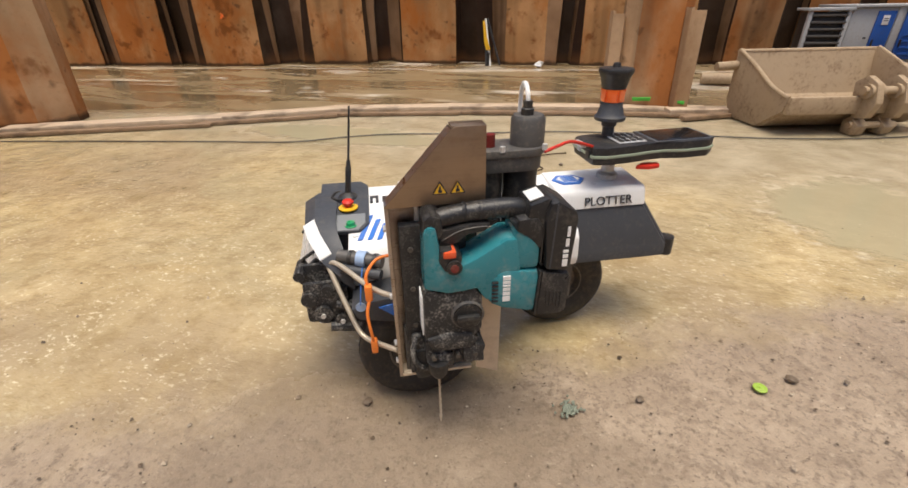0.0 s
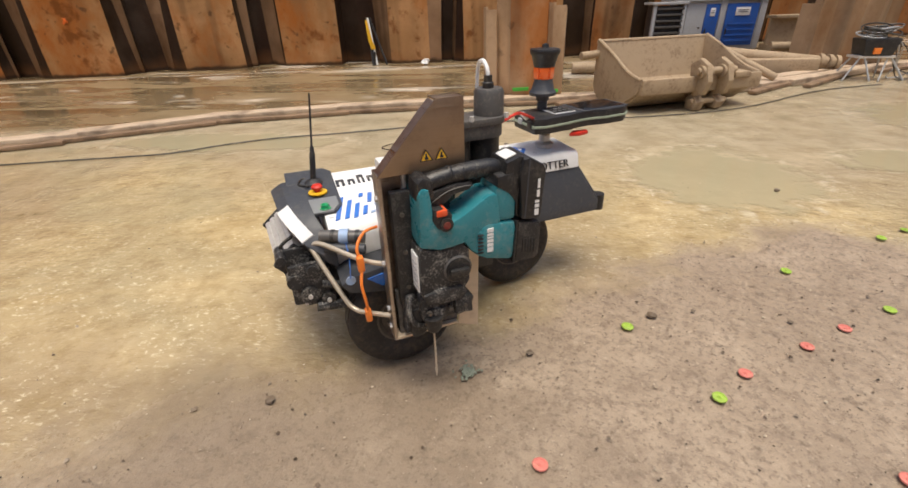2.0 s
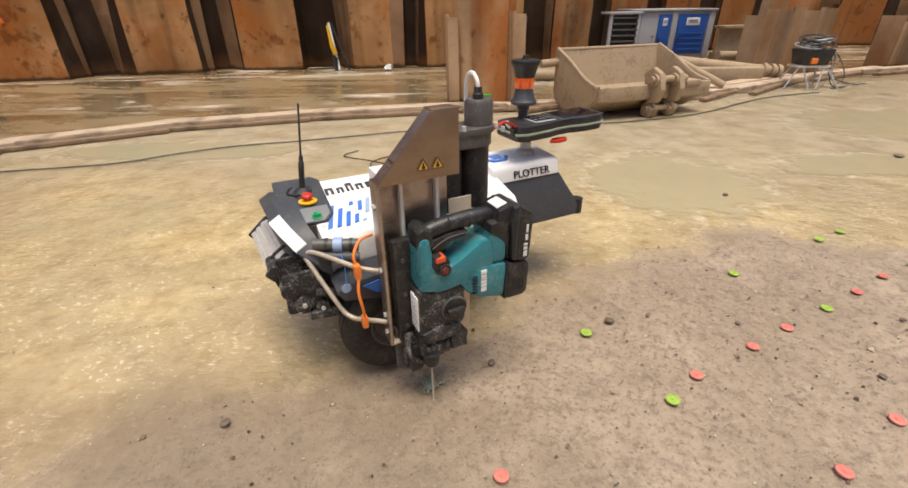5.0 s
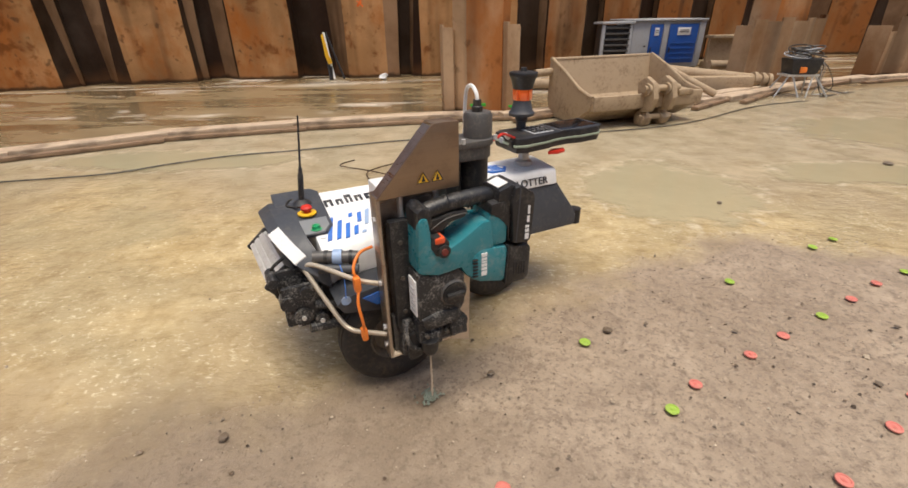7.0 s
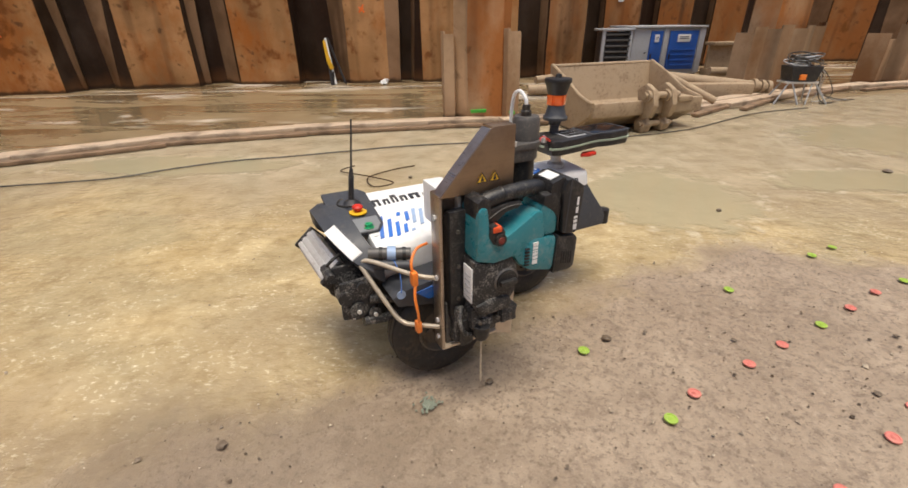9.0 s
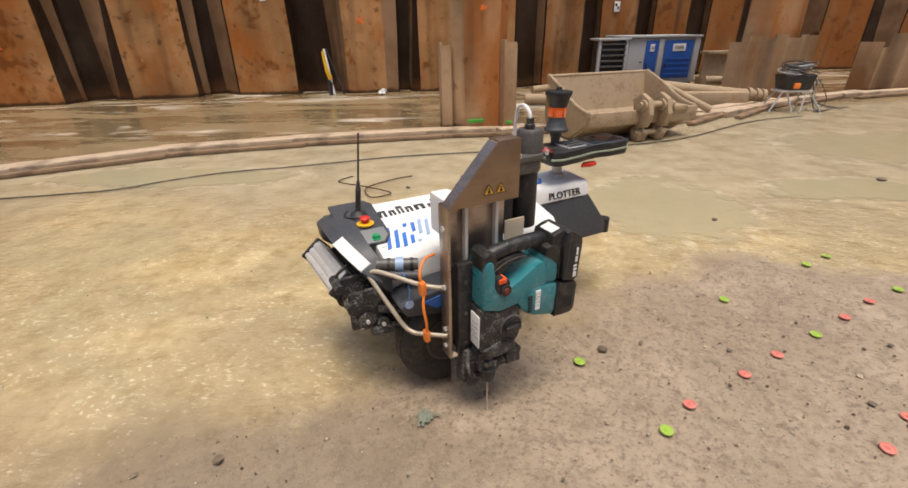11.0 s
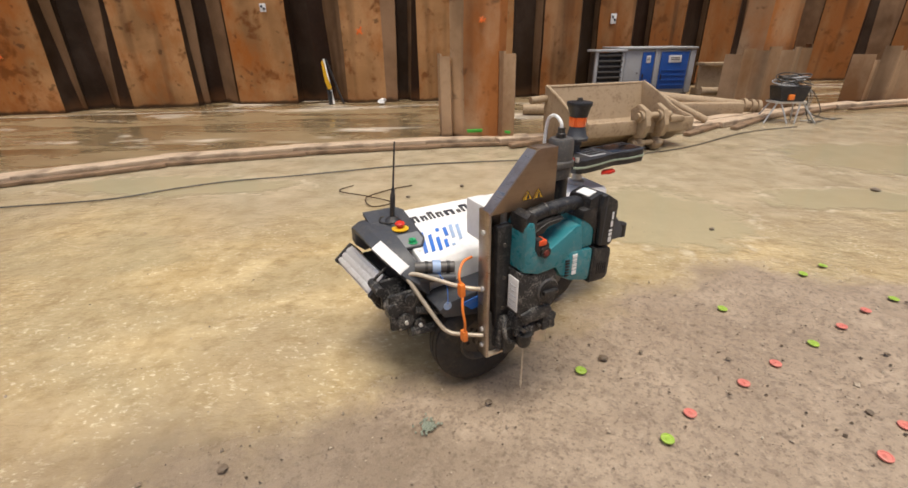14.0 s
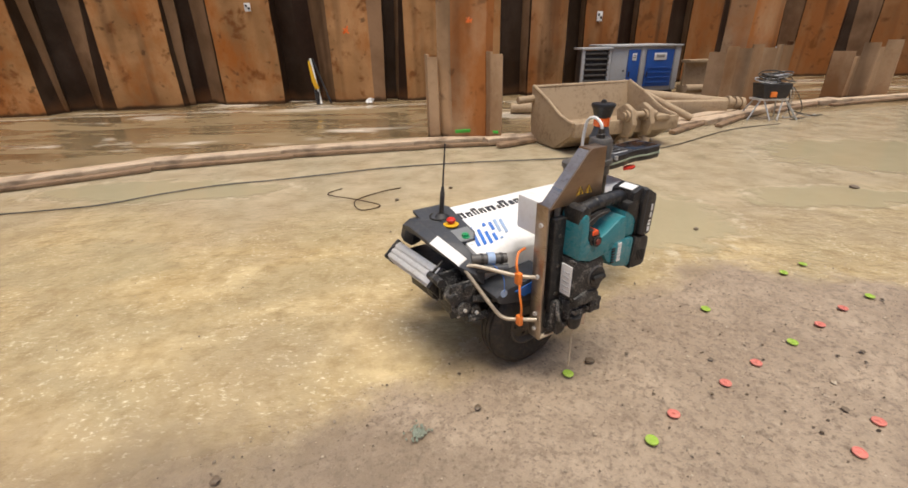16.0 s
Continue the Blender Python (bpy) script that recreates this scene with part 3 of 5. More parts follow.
def wheel(parent, u, v, flip=1):
    """Tyre and rim on an axle along v; its origin is the hub."""
    w = new("wheel")
    w.parent = parent
    w.location = (u, v, WHEEL_R)
    turn = pose(0, 0, 0, 90, 0, 0)
    r, h = WHEEL_R, 0.040
    bm = lathe([(0.062, -h * 0.7), (0.080, -h * 0.9), (0.100, -h), (r - 0.016, -h * 0.94), (r - 0.005, -h * 0.72), (r - 0.0015, -h * 0.50), (r - 0.005, -h * 0.46), (r - 0.005, -h * 0.40), (r, -h * 0.36), (r, -h * 0.04), (r - 0.004, -h * 0.03), (r - 0.004, h * 0.03), (r, h * 0.04), (r, h * 0.36), (r - 0.005, h * 0.40), (r - 0.005, h * 0.46), (r - 0.0015, h * 0.50), (r - 0.005, h * 0.72), (r - 0.016, h * 0.94), (0.100, h), (0.080, h * 0.9), (0.062, h * 0.7)], 40, turn)
    part("tyre", bm, M_RUBBER, w, "muddy black rubber tyre")
    bm = lathe([(0, -0.030), (0.02, -0.030), (0.024, -0.018), (0.050, -0.016), (0.060, -0.030), (0.064, -0.030), (0.064, 0.030), (0.060, 0.030), (0.05, 0.016), (0.024, 0.018), (0.02, 0.03), (0, 0.03)], 28, turn)
    for k in range(5):
        m = pose(0, 0, 0, 0, 72 * k, 0)
        rod(m @ Vector((0.036, -0.024, 0)), m @ Vector((0.036, -0.012, 0)), 0.005, 6, bm)
    part("rim", bm, M_RIM, w, "mud-stained metal rim with bolts")
    return w


def text_mesh(word, size, depth=0.0006):
    cu = bpy.data.curves.new("print", "FONT")
    cu.body, cu.size, cu.extrude, cu.align_x = word, size, depth, "LEFT"
    ob = bpy.data.objects.new("print", cu)
    scene.collection.objects.link(ob)
    me = bpy.data.meshes.new_from_object(ob.evaluated_get(bpy.context.evaluated_depsgraph_get()))
    bpy.data.objects.remove(ob)
    bm = bmesh.new()
    bm.from_mesh(me)
    bpy.data.meshes.remove(me)
    return bm


def moved(bm, m):
    bmesh.ops.transform(bm, matrix=m, verts=bm.verts[:])
    return bm


# the bars of the mark on the cover, from end to end
MARK = [(-0.185, 0.073, -0.209, -0.006), (-0.168, 0.057, -0.188, -0.006), (-0.153, 0.041, -0.168, -0.008), (-0.137, 0.026, -0.146, -0.002), (-0.137, 0.077, -0.14, 0.067), (-0.116, 0.075, -0.125, 0.042), (-0.094, 0.081, -0.112, 0.028), (-0.075, 0.077, -0.096, 0.017), (-0.125, 0.004, -0.127, -0.001)]


def top_z(v):
    return 0.373 + (v - 0.035) * 0.24


def build_robot():
    rb = thing("marking_robot", "white and black wheeled robot carrying a teal hammer drill", "robot")

    # hull: white cover over a black chassis
    part("cover", prism([(-0.046, 0.292), (-0.042, 0.340), (-0.028, 0.358), (0.190, 0.410), (0.212, 0.400), (0.245, 0.33), (0.245, 0.27), (-0.040, 0.27)], "x", -0.235, 0.275, 0.006), M_WHITE, rb, "white painted cover with dust")
    part("chassis", prism([(-0.305, 0.235), (-0.300, 0.16), (-0.285, 0.03), (-0.25, -0.030), (0.17, -0.030), (0.17, 0.235)], "z", 0.165, 0.290, 0.006), M_BLACK, rb, "black chassis tub")
    part("fender", prism([(-0.236, 0.268), (-0.214, 0.282), (-0.150, 0.290), (-0.060, 0.298), (-0.050, 0.255), (-0.120, 0.222), (-0.222, 0.242)], "y", -0.126, -0.044, 0.006), M_DARK, rb, "dark grey wheel fender")
    part("stripe", prism([(-0.180, 0.272), (-0.062, 0.294), (-0.056, 0.262), (-0.150, 0.248)], "y", -0.131, -0.1275), M_BLUE, rb, "blue fender stripe")
    part("badge", lathe([(0, 0), (0.0105, 0), (0.0105, 0.002), (0, 0.002)], 20, pose(-0.215, -0.1265, 0.276, 90, 0, 0)), M_BLUE_PALE, rb, "round pale blue badge")
    part("inner_bay", box(-0.20, 0.02, -0.033, -0.02, 0.15, 0.27, 0.004), M_BLACK, rb, "black drive bay")

    # front end: dark cap with buttons, white strip, aluminium bar below
    bm = bmesh.new()
    rings = []
    for v, u, z, ub in ((0.245, -0.325, 0.345, -0.26), (0.205, -0.335, 0.398, -0.26), (0.160, -0.338, 0.409, -0.26), (0.045, -0.328, 0.394, -0.26), (0.005, -0.314, 0.378, -0.255), (-0.040, -0.288, 0.348, -0.240), (-0.060, -0.256, 0.326, -0.228)):
        rings.append([bm.verts.new(p) for p in ((u, v, z - 0.014), (u + 0.024, v, z), (ub, v, z + 0.001), (ub, v, z - 0.050), (u + 0.034, v, z - 0.056), (u + 0.008, v, z - 0.034))])
    for p, q in zip(rings, rings[1:]):
        for k in range(6):
            bm.faces.new((p[k], p[(k + 1) % 6], q[(k + 1) % 6], q[k]))
    bm.faces.new(rings[0][::-1]), bm.faces.new(rings[-1])
    part("front_cap", bm, M_DARK, rb, "dark grey sloping end cap", 25)
    pan = prism([(-0.30, 0.020), (-0.205, 0.020), (-0.188, 0.045), (-0.188, 0.185), (-0.205, 0.205), (-0.30, 0.205)], "z", -0.004, 0.006, 0.002)
    for v in pan.verts:
        v.co.z += top_z(v.co.y) + 0.002
    part("control_panel", pan, M_DARK, rb, "dark grey control panel")
    pan = prism([(-0.262, 0.018), (-0.212, 0.018), (-0.196, 0.040), (-0.196, 0.072), (-0.262, 0.072)], "z", 0.004, 0.0085, 0.001)
    for v in pan.verts:
        v.co.z += top_z(v.co.y) + 0.002
    part("button_plate", pan, M_PANEL, rb, "mid grey button plate")
    # the strip lies on the sloping edge of the cap
    bm = bmesh.new()
    st = []
    for v, u, z in ((0.052, -0.3287, 0.3945), (0.045, -0.328, 0.394), (0.005, -0.314, 0.378), (-0.034, -0.2915, 0.352)):
        st.append([bm.verts.new(p) for p in ((u - 0.003, v, z - 0.013), (u + 0.023, v, z + 0.002), (u + 0.024, v, z - 0.002), (u, v, z - 0.017))])
    for p, q in zip(st, st[1:]):
        for k in range(4):
            bm.faces.new((p[k], p[(k + 1) % 4], q[(k + 1) % 4], q[k]))
    bm.faces.new(st[0][::-1]), bm.faces.new(st[-1])
    part("white_strip", bm, M_LABEL, rb, "white reflective strip", 20)
    bar = bmesh.new()
    m = pose(-0.330, 0.138, 0.276, 0, -40, 4)
    bm_box(bar, -0.030, 0.030, -0.115, 0.115, -0.022, 0.020, 0.004, m)
    pb = part("profile_bar", bar, M_ALU, rb, "grooved aluminium profile bar")
    for q in (-0.021, -0.004, 0.014):
        part("rib", box(q - 0.006, q + 0.006, -0.113, 0.113, 0.019, 0.0235, 0.0015, m), M_ALU, pb)
    for q in (-0.012, 0.008):
        part("rib", box(-0.0335, -0.029, -0.113, 0.113, q - 0.005, q + 0.005, 0.0015, m), M_ALU, pb)
    for y0, y1 in ((0.113, 0.126), (-0.127, -0.113)):
        part("bar_end_cap", box(-0.036, 0.034, y0, y1, -0.026, 0.026, 0.006, m), M_BLACK, rb, "black bar end cap")
    br = bmesh.new()
    bm_box(br, -0.325, -0.245, -0.045, 0.03, 0.215, 0.275, 0.010, None)
    bm_box(br, -0.315, -0.235, -0.05, 0.05, 0.185, 0.235, 0.010, None)
    rod((-0.30, -0.070, 0.225), (-0.30, 0.02, 0.225), 0.020, 14, br)
    rod((-0.262, -0.068, 0.205), (-0.262, 0.0, 0.205), 0.016, 12, br)
    rod((-0.320, 0.02, 0.245), (-0.320, 0.05, 0.245), 0.026, 14, br)
    rod((-0.27, -0.06, 0.245), (-0.20, -0.07, 0.228), 0.010, 10, br)
    # ribs, cheek plates and links that carry the bar
    bm_box(br, -0.338, -0.270, -0.012, 0.000, 0.235, 0.318, 0.006, None)
    bm_box(br, -0.335, -0.255, -0.060, -0.048, 0.200, 0.300, 0.008, None)
    rod((-0.345, -0.03, 0.300), (-0.345, 0.03, 0.300), 0.012, 10, br)
    rod((-0.325, -0.066, 0.262), (-0.325, -0.03, 0.262), 0.017, 12, br)
    rod((-0.285, -0.068, 0.282), (-0.285, -0.04, 0.282), 0.013, 12, br)
    rod((-0.29, -0.062, 0.19), (-0.19, -0.060, 0.175), 0.013, 10, br)
    part("bar_bracket", br, M_DUSTY, rb, "dusty black bracket")
    for u, v, z in ((-0.318, -0.046, 0.26), (-0.300, -0.071, 0.225), (-0.262, -0.069, 0.205), (-0.310, -0.051, 0.20), (-0.285, -0.046, 0.262)):
        part("bolt", rod((u, v, z), (u, v - 0.006, z), 0.0052, 6), M_ALU, rb, "dull steel bolt")
    part("front_cable", tube([(-0.31, 0.02, 0.335), (-0.338, 0.015, 0.318), (-0.342, 0.03, 0.29), (-0.32, 0.04, 0.27)], 0.004), M_CABLE, rb, "thin black cable loop")

    # buttons and antenna
    z = top_z(0.10) + 0.008
    es = part("emergency_stop", lathe([(0, z), (0.022, z), (0.022, z + 0.003), (0.016, z + 0.004), (0, z + 0.004)], 28, pose(-0.234, 0.098, 0)), M_YELLOW, rb, "yellow ring of the emergency stop")
    part("mushroom_button", lathe([(0.007, z + 0.003), (0.008, z + 0.009), (0.0125, z + 0.011), (0.0135, z + 0.016), (0.010, z + 0.020), (0, z + 0.021)], 24, pose(-0.234, 0.098, 0)), M_RED, es, "red emergency push button")
    z = top_z(0.034) + 0.008
    part("start_button", lathe([(0.013, z - 0.004), (0.014, z + 0.002), (0.010, z + 0.003), (0.0095, z + 0.010), (0, z + 0.011)], 20, pose(-0.228, 0.034, 0)), M_GREEN, rb, "green push button")
    z = top_z(0.0) + 0.002
    part("key_switch", lathe([(0.008, z - 0.006), (0.008, z + 0.002), (0, z + 0.003)], 14, pose(-0.219, 0.012, 0)), M_LABEL, rb, "small white button")
    z = top_z(0.149)
    an = part("antenna", lathe([(0, z), (0.024, z), (0.024, z + 0.006), (0.016, z + 0.012), (0.007, z + 0.016), (0.007, z + 0.075), (0.005, z + 0.08), (0.005, z + 0.09), (0.0026, z + 0.094), (0.0022, 0.612), (0, 0.613)], 16, Matrix(((1, 0, 0.13, -0.289), (0, 1, 0.07, 0.120), (0, 0, 1, 0), (0, 0, 0, 1)))), M_BLACK, rb, "black whip antenna on a magnetic foot")
    part("antenna_cable", tube([(-0.236, 0.17, z + 0.006), (-0.262, 0.165, z + 0.012), (-0.272, 0.14, z + 0.008), (-0.25, 0.118, z + 0.008)], 0.003), M_CABLE, an)

    # prints on the top: a row of dark bars (lettering of a name) and a blue grille pattern
    u = -0.185
    for wd, ht in ((0.024, 0.036), (0.020, 0.028), (0.020, 0.044), (0.022, 0.03), (0.034, 0.03), (0.012, 0.02), (0.030, 0.044), (0.018, 0.028), (0.024, 0.03), (0.022, 0.032), (0.020, 0.028), (0.014, 0.038)):
        v = 0.122 + 0.05 * (u + 0.185)
        bm = box(u, u + wd * 0.85, v, v + ht * 0.7, -0.0005, 0.0022)
        if wd > 0.019:
            bm = bmesh.new()
            for du in (0.0, wd * 0.56):
                bm_box(bm, u + du, u + du + wd * 0.28, v, v + ht * 0.72, -0.0005, 0.0022)
            bm_box(bm, u, u + wd * 0.84, v + ht * 0.56, v + ht * 0.72, -0.0005, 0.0023)
        for q in bm.verts:
            q.co.z += top_z(q.co.y) + 0.0005
        part("name_bar", bm, M_INK, rb)
        u += wd * 1.08 + 0.003
    # a blue grille mark of slanting bars, crossed by a white diagonal
    for k, (u0, v0, u1, v1) in enumerate(MARK):
        bm = prism([(u0 - 0.0055, v0), (u0 + 0.0055, v0 + 0.002), (u1 + 0.0055, v1), (u1 - 0.0055, v1 - 0.002)], "z", -0.0005, 0.002)
        for q in bm.verts:
            q.co.z += top_z(q.co.y) + 0.0005
        part("print_bar", bm, M_BLUE if k < 6 else M_BLUE_PALE, rb, "printed blue bar")

    # rear housing: black flared tub with a white top
    tub = bmesh.new()
    lo = [(0.270, 0.030), (0.545, 0.030), (0.560, 0.060), (0.560, 0.205), (0.545, 0.235), (0.270, 0.235)]
    hi = [(0.285, 0.070), (0.480, 0.070), (0.492, 0.085), (0.492, 0.190), (0.480, 0.205), (0.285, 0.205)]
    L = [tub.verts.new((*p, 0.225)) for p in lo]
    K = [tub.verts.new((*p, 0.262)) for p in lo]
    H = [tub.verts.new((*p, 0.372)) for p in hi]
    for a, b in ((L, K), (K, H)):
        for k in range(6):
            tub.faces.new((a[k], a[(k + 1) % 6], b[(k + 1) % 6], b[k]))
    tub.faces.new(L[::-1]), tub.faces.new(H)
    bmesh.ops.bevel(tub, geom=tub.edges[:], offset=0.005, segments=2, affect="EDGES")
    part("rear_tub", tub, M_DARK, rb, "black flared rear housing")
    part("rear_lid", prism([(0.060, 0.360), (0.069, 0.398), (0.077, 0.406), (0.196, 0.414), (0.206, 0.406), (0.216, 0.360)], "x", 0.26, 0.486, 0.006), M_WHITE, rb, "white rear lid")
    part("corner_bumper", rod((0.560, 0.055, 0.222), (0.560, 0.055, 0.268), 0.020, 16), M_BLACK, rb, "black rubber corner bumper")
    part("corner_bumper", rod((0.560, 0.210, 0.222), (0.560, 0.210, 0.268), 0.020, 16), M_BLACK, rb, "black rubber corner bumper")
    # lettering on the sloping near side of the lid
    slope = math.degrees(math.atan2(0.038, 0.009))
    m = Matrix.Translation((0.325, 0.0590, 0.369)) @ pose(0, 0, 0, slope, 0, 0)
    part("lettering", moved(text_mesh("PLOTTER", 0.030, 0.0012), m), M_INK, rb, "dark printed word", 0)
    bd = bmesh.new()
    hexa = [(0.034 * math.cos(math.pi / 3 * k) * 1.25, 0.034 * math.sin(math.pi / 3 * k)) for k in range(6)]
    prism(hexa, "z", 0.4085, 0.4125, 0, pose(0.31, 0.137, 0), bd)
    part("emblem", bd, M_BLUE, rb, "blue hexagonal emblem")
    part("emblem_core", prism([(p[0] * 0.72, p[1] * 0.72) for p in hexa], "z", 0.4126, 0.4136, 0, pose(0.31, 0.137, 0)), M_WHITE, rb)
    for k in range(5):
        part("print_bar", box(0.292, 0.328, 0.117 + k * 0.008, 0.122 + k * 0.008, 0.4137, 0.4145), M_BLUE, rb)
    part("rear_knob", rod((0.235, 0.012, 0.33), (0.235, -0.012, 0.33), 0.018, 14), M_BLACK, rb, "black side knob")

    # mast with the round prism, and the handheld controller on its arm
    part("mast", rod((0.415, 0.140, 0.405), (0.412, 0.148, 0.555), 0.0075, 14), M_ALU, rb, "bright steel mast")
    part("mast_foot", lathe([(0, 0.434), (0.026, 0.434), (0.026, 0.446), (0.016, 0.452), (0.016, 0.47), (0, 0.47)], 22, pose(0.415, 0.140, -0.025)), M_ALU, rb, "steel mast foot")
    px = pose(0.405, 0.148, 0)
    pr = part("prism_housing", lathe([(0, 0.515), (0.013, 0.515), (0.014, 0.538), (0.018, 0.540), (0.018, 0.552), (0.036, 0.554), (0.037, 0.562), (0.031, 0.568), (0.024, 0.596), (0, 0.596)], 30, px), M_DARK, rb, "black lower prism housing")
    part("prism_glass", lathe([(0.023, 0.594), (0.0225, 0.602), (0.025, 0.628), (0, 0.628)], 12, px), M_PRISM, pr, "orange reflecting prism ring")
    for k in range(6):
        a = radians(60 * k)
        q = pose(0.405 + 0.023 * math.cos(a), 0.148 + 0.023 * math.sin(a), 0.611, 0, 0, 60 * k)
        part("prism_facet", prism([(-0.010, -0.014), (0.010, -0.014), (0.012, 0.015), (-0.012, 0.015)], "x", -0.004, 0.003, 0.002, q), M_PRISM, pr)
    part("prism_top", lathe([(0, 0.626), (0.027, 0.626), (0.035, 0.654), (0.039, 0.660), (0.040, 0.667), (0.038, 0.671), (0.010, 0.673), (0.008, 0.682), (0, 0.684)], 30, px), M_BLACK, pr, "black conical prism top")

    def contour(grow=0.0):
        pts = []
        for u_, v_ in ((0.0, -0.055), (0.03, -0.066), (0.11, -0.060), (0.15, -0.052), (0.19, -0.050), (0.24, -0.060), (0.31, -0.058), (0.335, -0.040), (0.338, 0.0)):
            pts.append((u_, v_))
        pts += [(a, -b) for a, b in pts[-2::-1]]
        return [(a + (0.17 - a) * -grow, b * (1 + grow * 2)) for a, b in pts]

    tm = pose(0.330, 0.114, 0.497, 0, -1.0, 0) @ Matrix.Diagonal((0.93, 1, 1, 1))
    tb = part("controller", prism(contour(), "z", -0.027, 0.016, 0.008, tm), M_BLACK, rb, "black handheld controller")
    part("controller_rim", prism(contour(0.014), "z", -0.010, -0.003, 0.002, tm), M_TABGREEN, tb, "green-grey rubber rim")
    part("screen", box(0.175, 0.318, -0.046, 0.046, 0.0145, 0.0185, 0.003, tm), M_SCREEN, tb, "dark glass screen")
    part("screen_frame", prism([(0.165, -0.052), (0.327, -0.052), (0.327, 0.052), (0.165, 0.052)], "z", 0.014, 0.0170, 0.002, tm), M_DARK, tb)
    part("keypad_plate", box(0.075, 0.150, -0.040, 0.040, 0.0145, 0.0178, 0.002, tm), M_CABGREY, tb, "grey keypad plate")
    for a in range(4):
        for b in range(3):
            part("key", box(0.080 + a * 0.017, 0.092 + a * 0.017, -0.034 + b * 0.024, -0.016 + b * 0.024, 0.0175, 0.0200, 0.001, tm), M_BLACK, tb)
    part("end_port", box(-0.006, 0.006, -0.045, -0.025, -0.012, 0.006, 0.002, tm), M_BLACK, tb)
    part("end_port", box(-0.006, 0.004, 0.008, 0.024, -0.010, 0.006, 0.002, tm), M_CABGREY, tb, "yellow-green port cover")
    part("clamp", box(0.35, 0.47, 0.085, 0.15, 0.462, 0.480, 0.006), M_BLACK, rb, "black controller clamp")
    part("clamp_lever", prism([(0.445, 0.065), (0.475, 0.055), (0.505, 0.062), (0.512, 0.08), (0.47, 0.085)], "z", 0.452, 0.462, 0.003), M_RED, rb, "red clamp lever")
    part("red_lead", tube([(0.165, -0.07, 0.552), (0.20, -0.05, 0.556), (0.25, 0.0, 0.548), (0.334, 0.075, 0.512)], 0.0035), M_RED, rb, "red lead to the controller")
    part("lead_plug", rod((0.275, 0.03, 0.538), (0.312, 0.072, 0.516), 0.006, 10), M_ALU, rb, "metal plug")

    # white box and the upright stainless slide with its hood
    part("white_box", box(-0.122, -0.075, -0.150, -0.055, 0.418, 0.510, 0.006), M_WHITE, rb, "white junction box")
    sl = part("slide_channel", prism([(-0.150, -0.198), (-0.143, -0.198), (-0.143, -0.166), (0.008, -0.166), (0.008, -0.158), (-0.150, -0.158)], "z", 0.146, 0.520, 0.001), M_STEEL, rb, "brushed stainless upright channel")
    for z in (0.175, 0.22, 0.33, 0.47):
        part("bolt", rod((-0.150, -0.180, z), (-0.155, -0.180, z), 0.006, 6), M_ALU, sl)
    part("slide_rail", box(-0.100, -0.092, -0.182, -0.166, 0.16, 0.515, 0.002), M_ALU, sl, "steel guide rail")
    part("slide_rail", box(-0.024, -0.016, -0.182, -0.166, 0.16, 0.515, 0.002), M_ALU, sl, "steel guide rail")
    part("channel_foot", box(-0.150, -0.004, -0.198, -0.167, 0.146, 0.152, 0.001), M_STEEL_PALE, sl, "folded lower lip")
    hood = part("hood", prism([(-0.150, 0.516), (-0.038, 0.638), (-0.030, 0.642), (0.018, 0.642), (0.018, 0.516)], "y", -0.204, -0.200, 0.0005), M_STEEL_DULL, rb, "brown-tinted stainless hood plate")
    part("hood_side", prism([(-0.203, 0.516), (-0.203, 0.642), (-0.166, 0.642), (-0.166, 0.516)], "x", 0.014, 0.018, 0.0005), M_STEEL_DULL, hood)
    part("hood_edge", prism([(-0.150, 0.516), (-0.038, 0.638), (-0.034, 0.636), (-0.145, 0.514)], "y", -0.200, -0.168), M_STEEL, hood)
    part("hood_top", box(-0.036, 0.016, -0.200, -0.166, 0.638, 0.642, 0.0005), M_STEEL_DULL, hood)
    part("hood_bolt", rod((0.046, -0.105, 0.579), (0.046, -0.105, 0.602), 0.011, 12), M_DARKRED, rb, "red-brown bolt head")
    for u0 in (-0.058, -0.029):
        s = 0.0118
        tri = part("warning_sign", prism([(u0 - s, 0.536), (u0 + s, 0.536), (u0, 0.536 + 1.7 * s)], "y", -0.2065, -0.2045, 0.0), M_YELLOW, hood, "yellow warning triangle")
        edge = bmesh.new()
        o = [Vector((u0 - s, 0, 0.536)), Vector((u0 + s, 0, 0.536)), Vector((u0, 0, 0.536 + 1.7 * s))]
        for k in range(3):
            a, b = o[k], o[(k + 1) % 3]
            rod((a.x, -0.2065, a.z), (b.x, -0.2065, b.z), 0.0009, 5, edge)
        bm_box(edge, u0 - 0.003, u0 + 0.0035, -0.2075, -0.2060, 0.5385, 0.543)
        bm_box(edge, u0 - 0.0015, u0 + 0.0015, -0.2075, -0.2060, 0.542, 0.549)
        part("warning_print", edge, M_INK, tri)
    part("splash_plate", prism([(0.012, 0.45), (0.064, 0.45), (0.060, 0.098), (0.012, 0.118)], "y", -0.168, -0.164, 0.0005), M_STEEL_PALE, rb, "muddy stainless splash plate, reflected ground put into its beige colour")

    # actuator pair behind the hood
    ac = bmesh.new()
    stad = [(0.040 + 0.037 * math.cos(a), -0.100 + 0.037 * math.sin(a)) for a in [math.pi / 2 + math.pi * k / 10 for k in range(11)]]
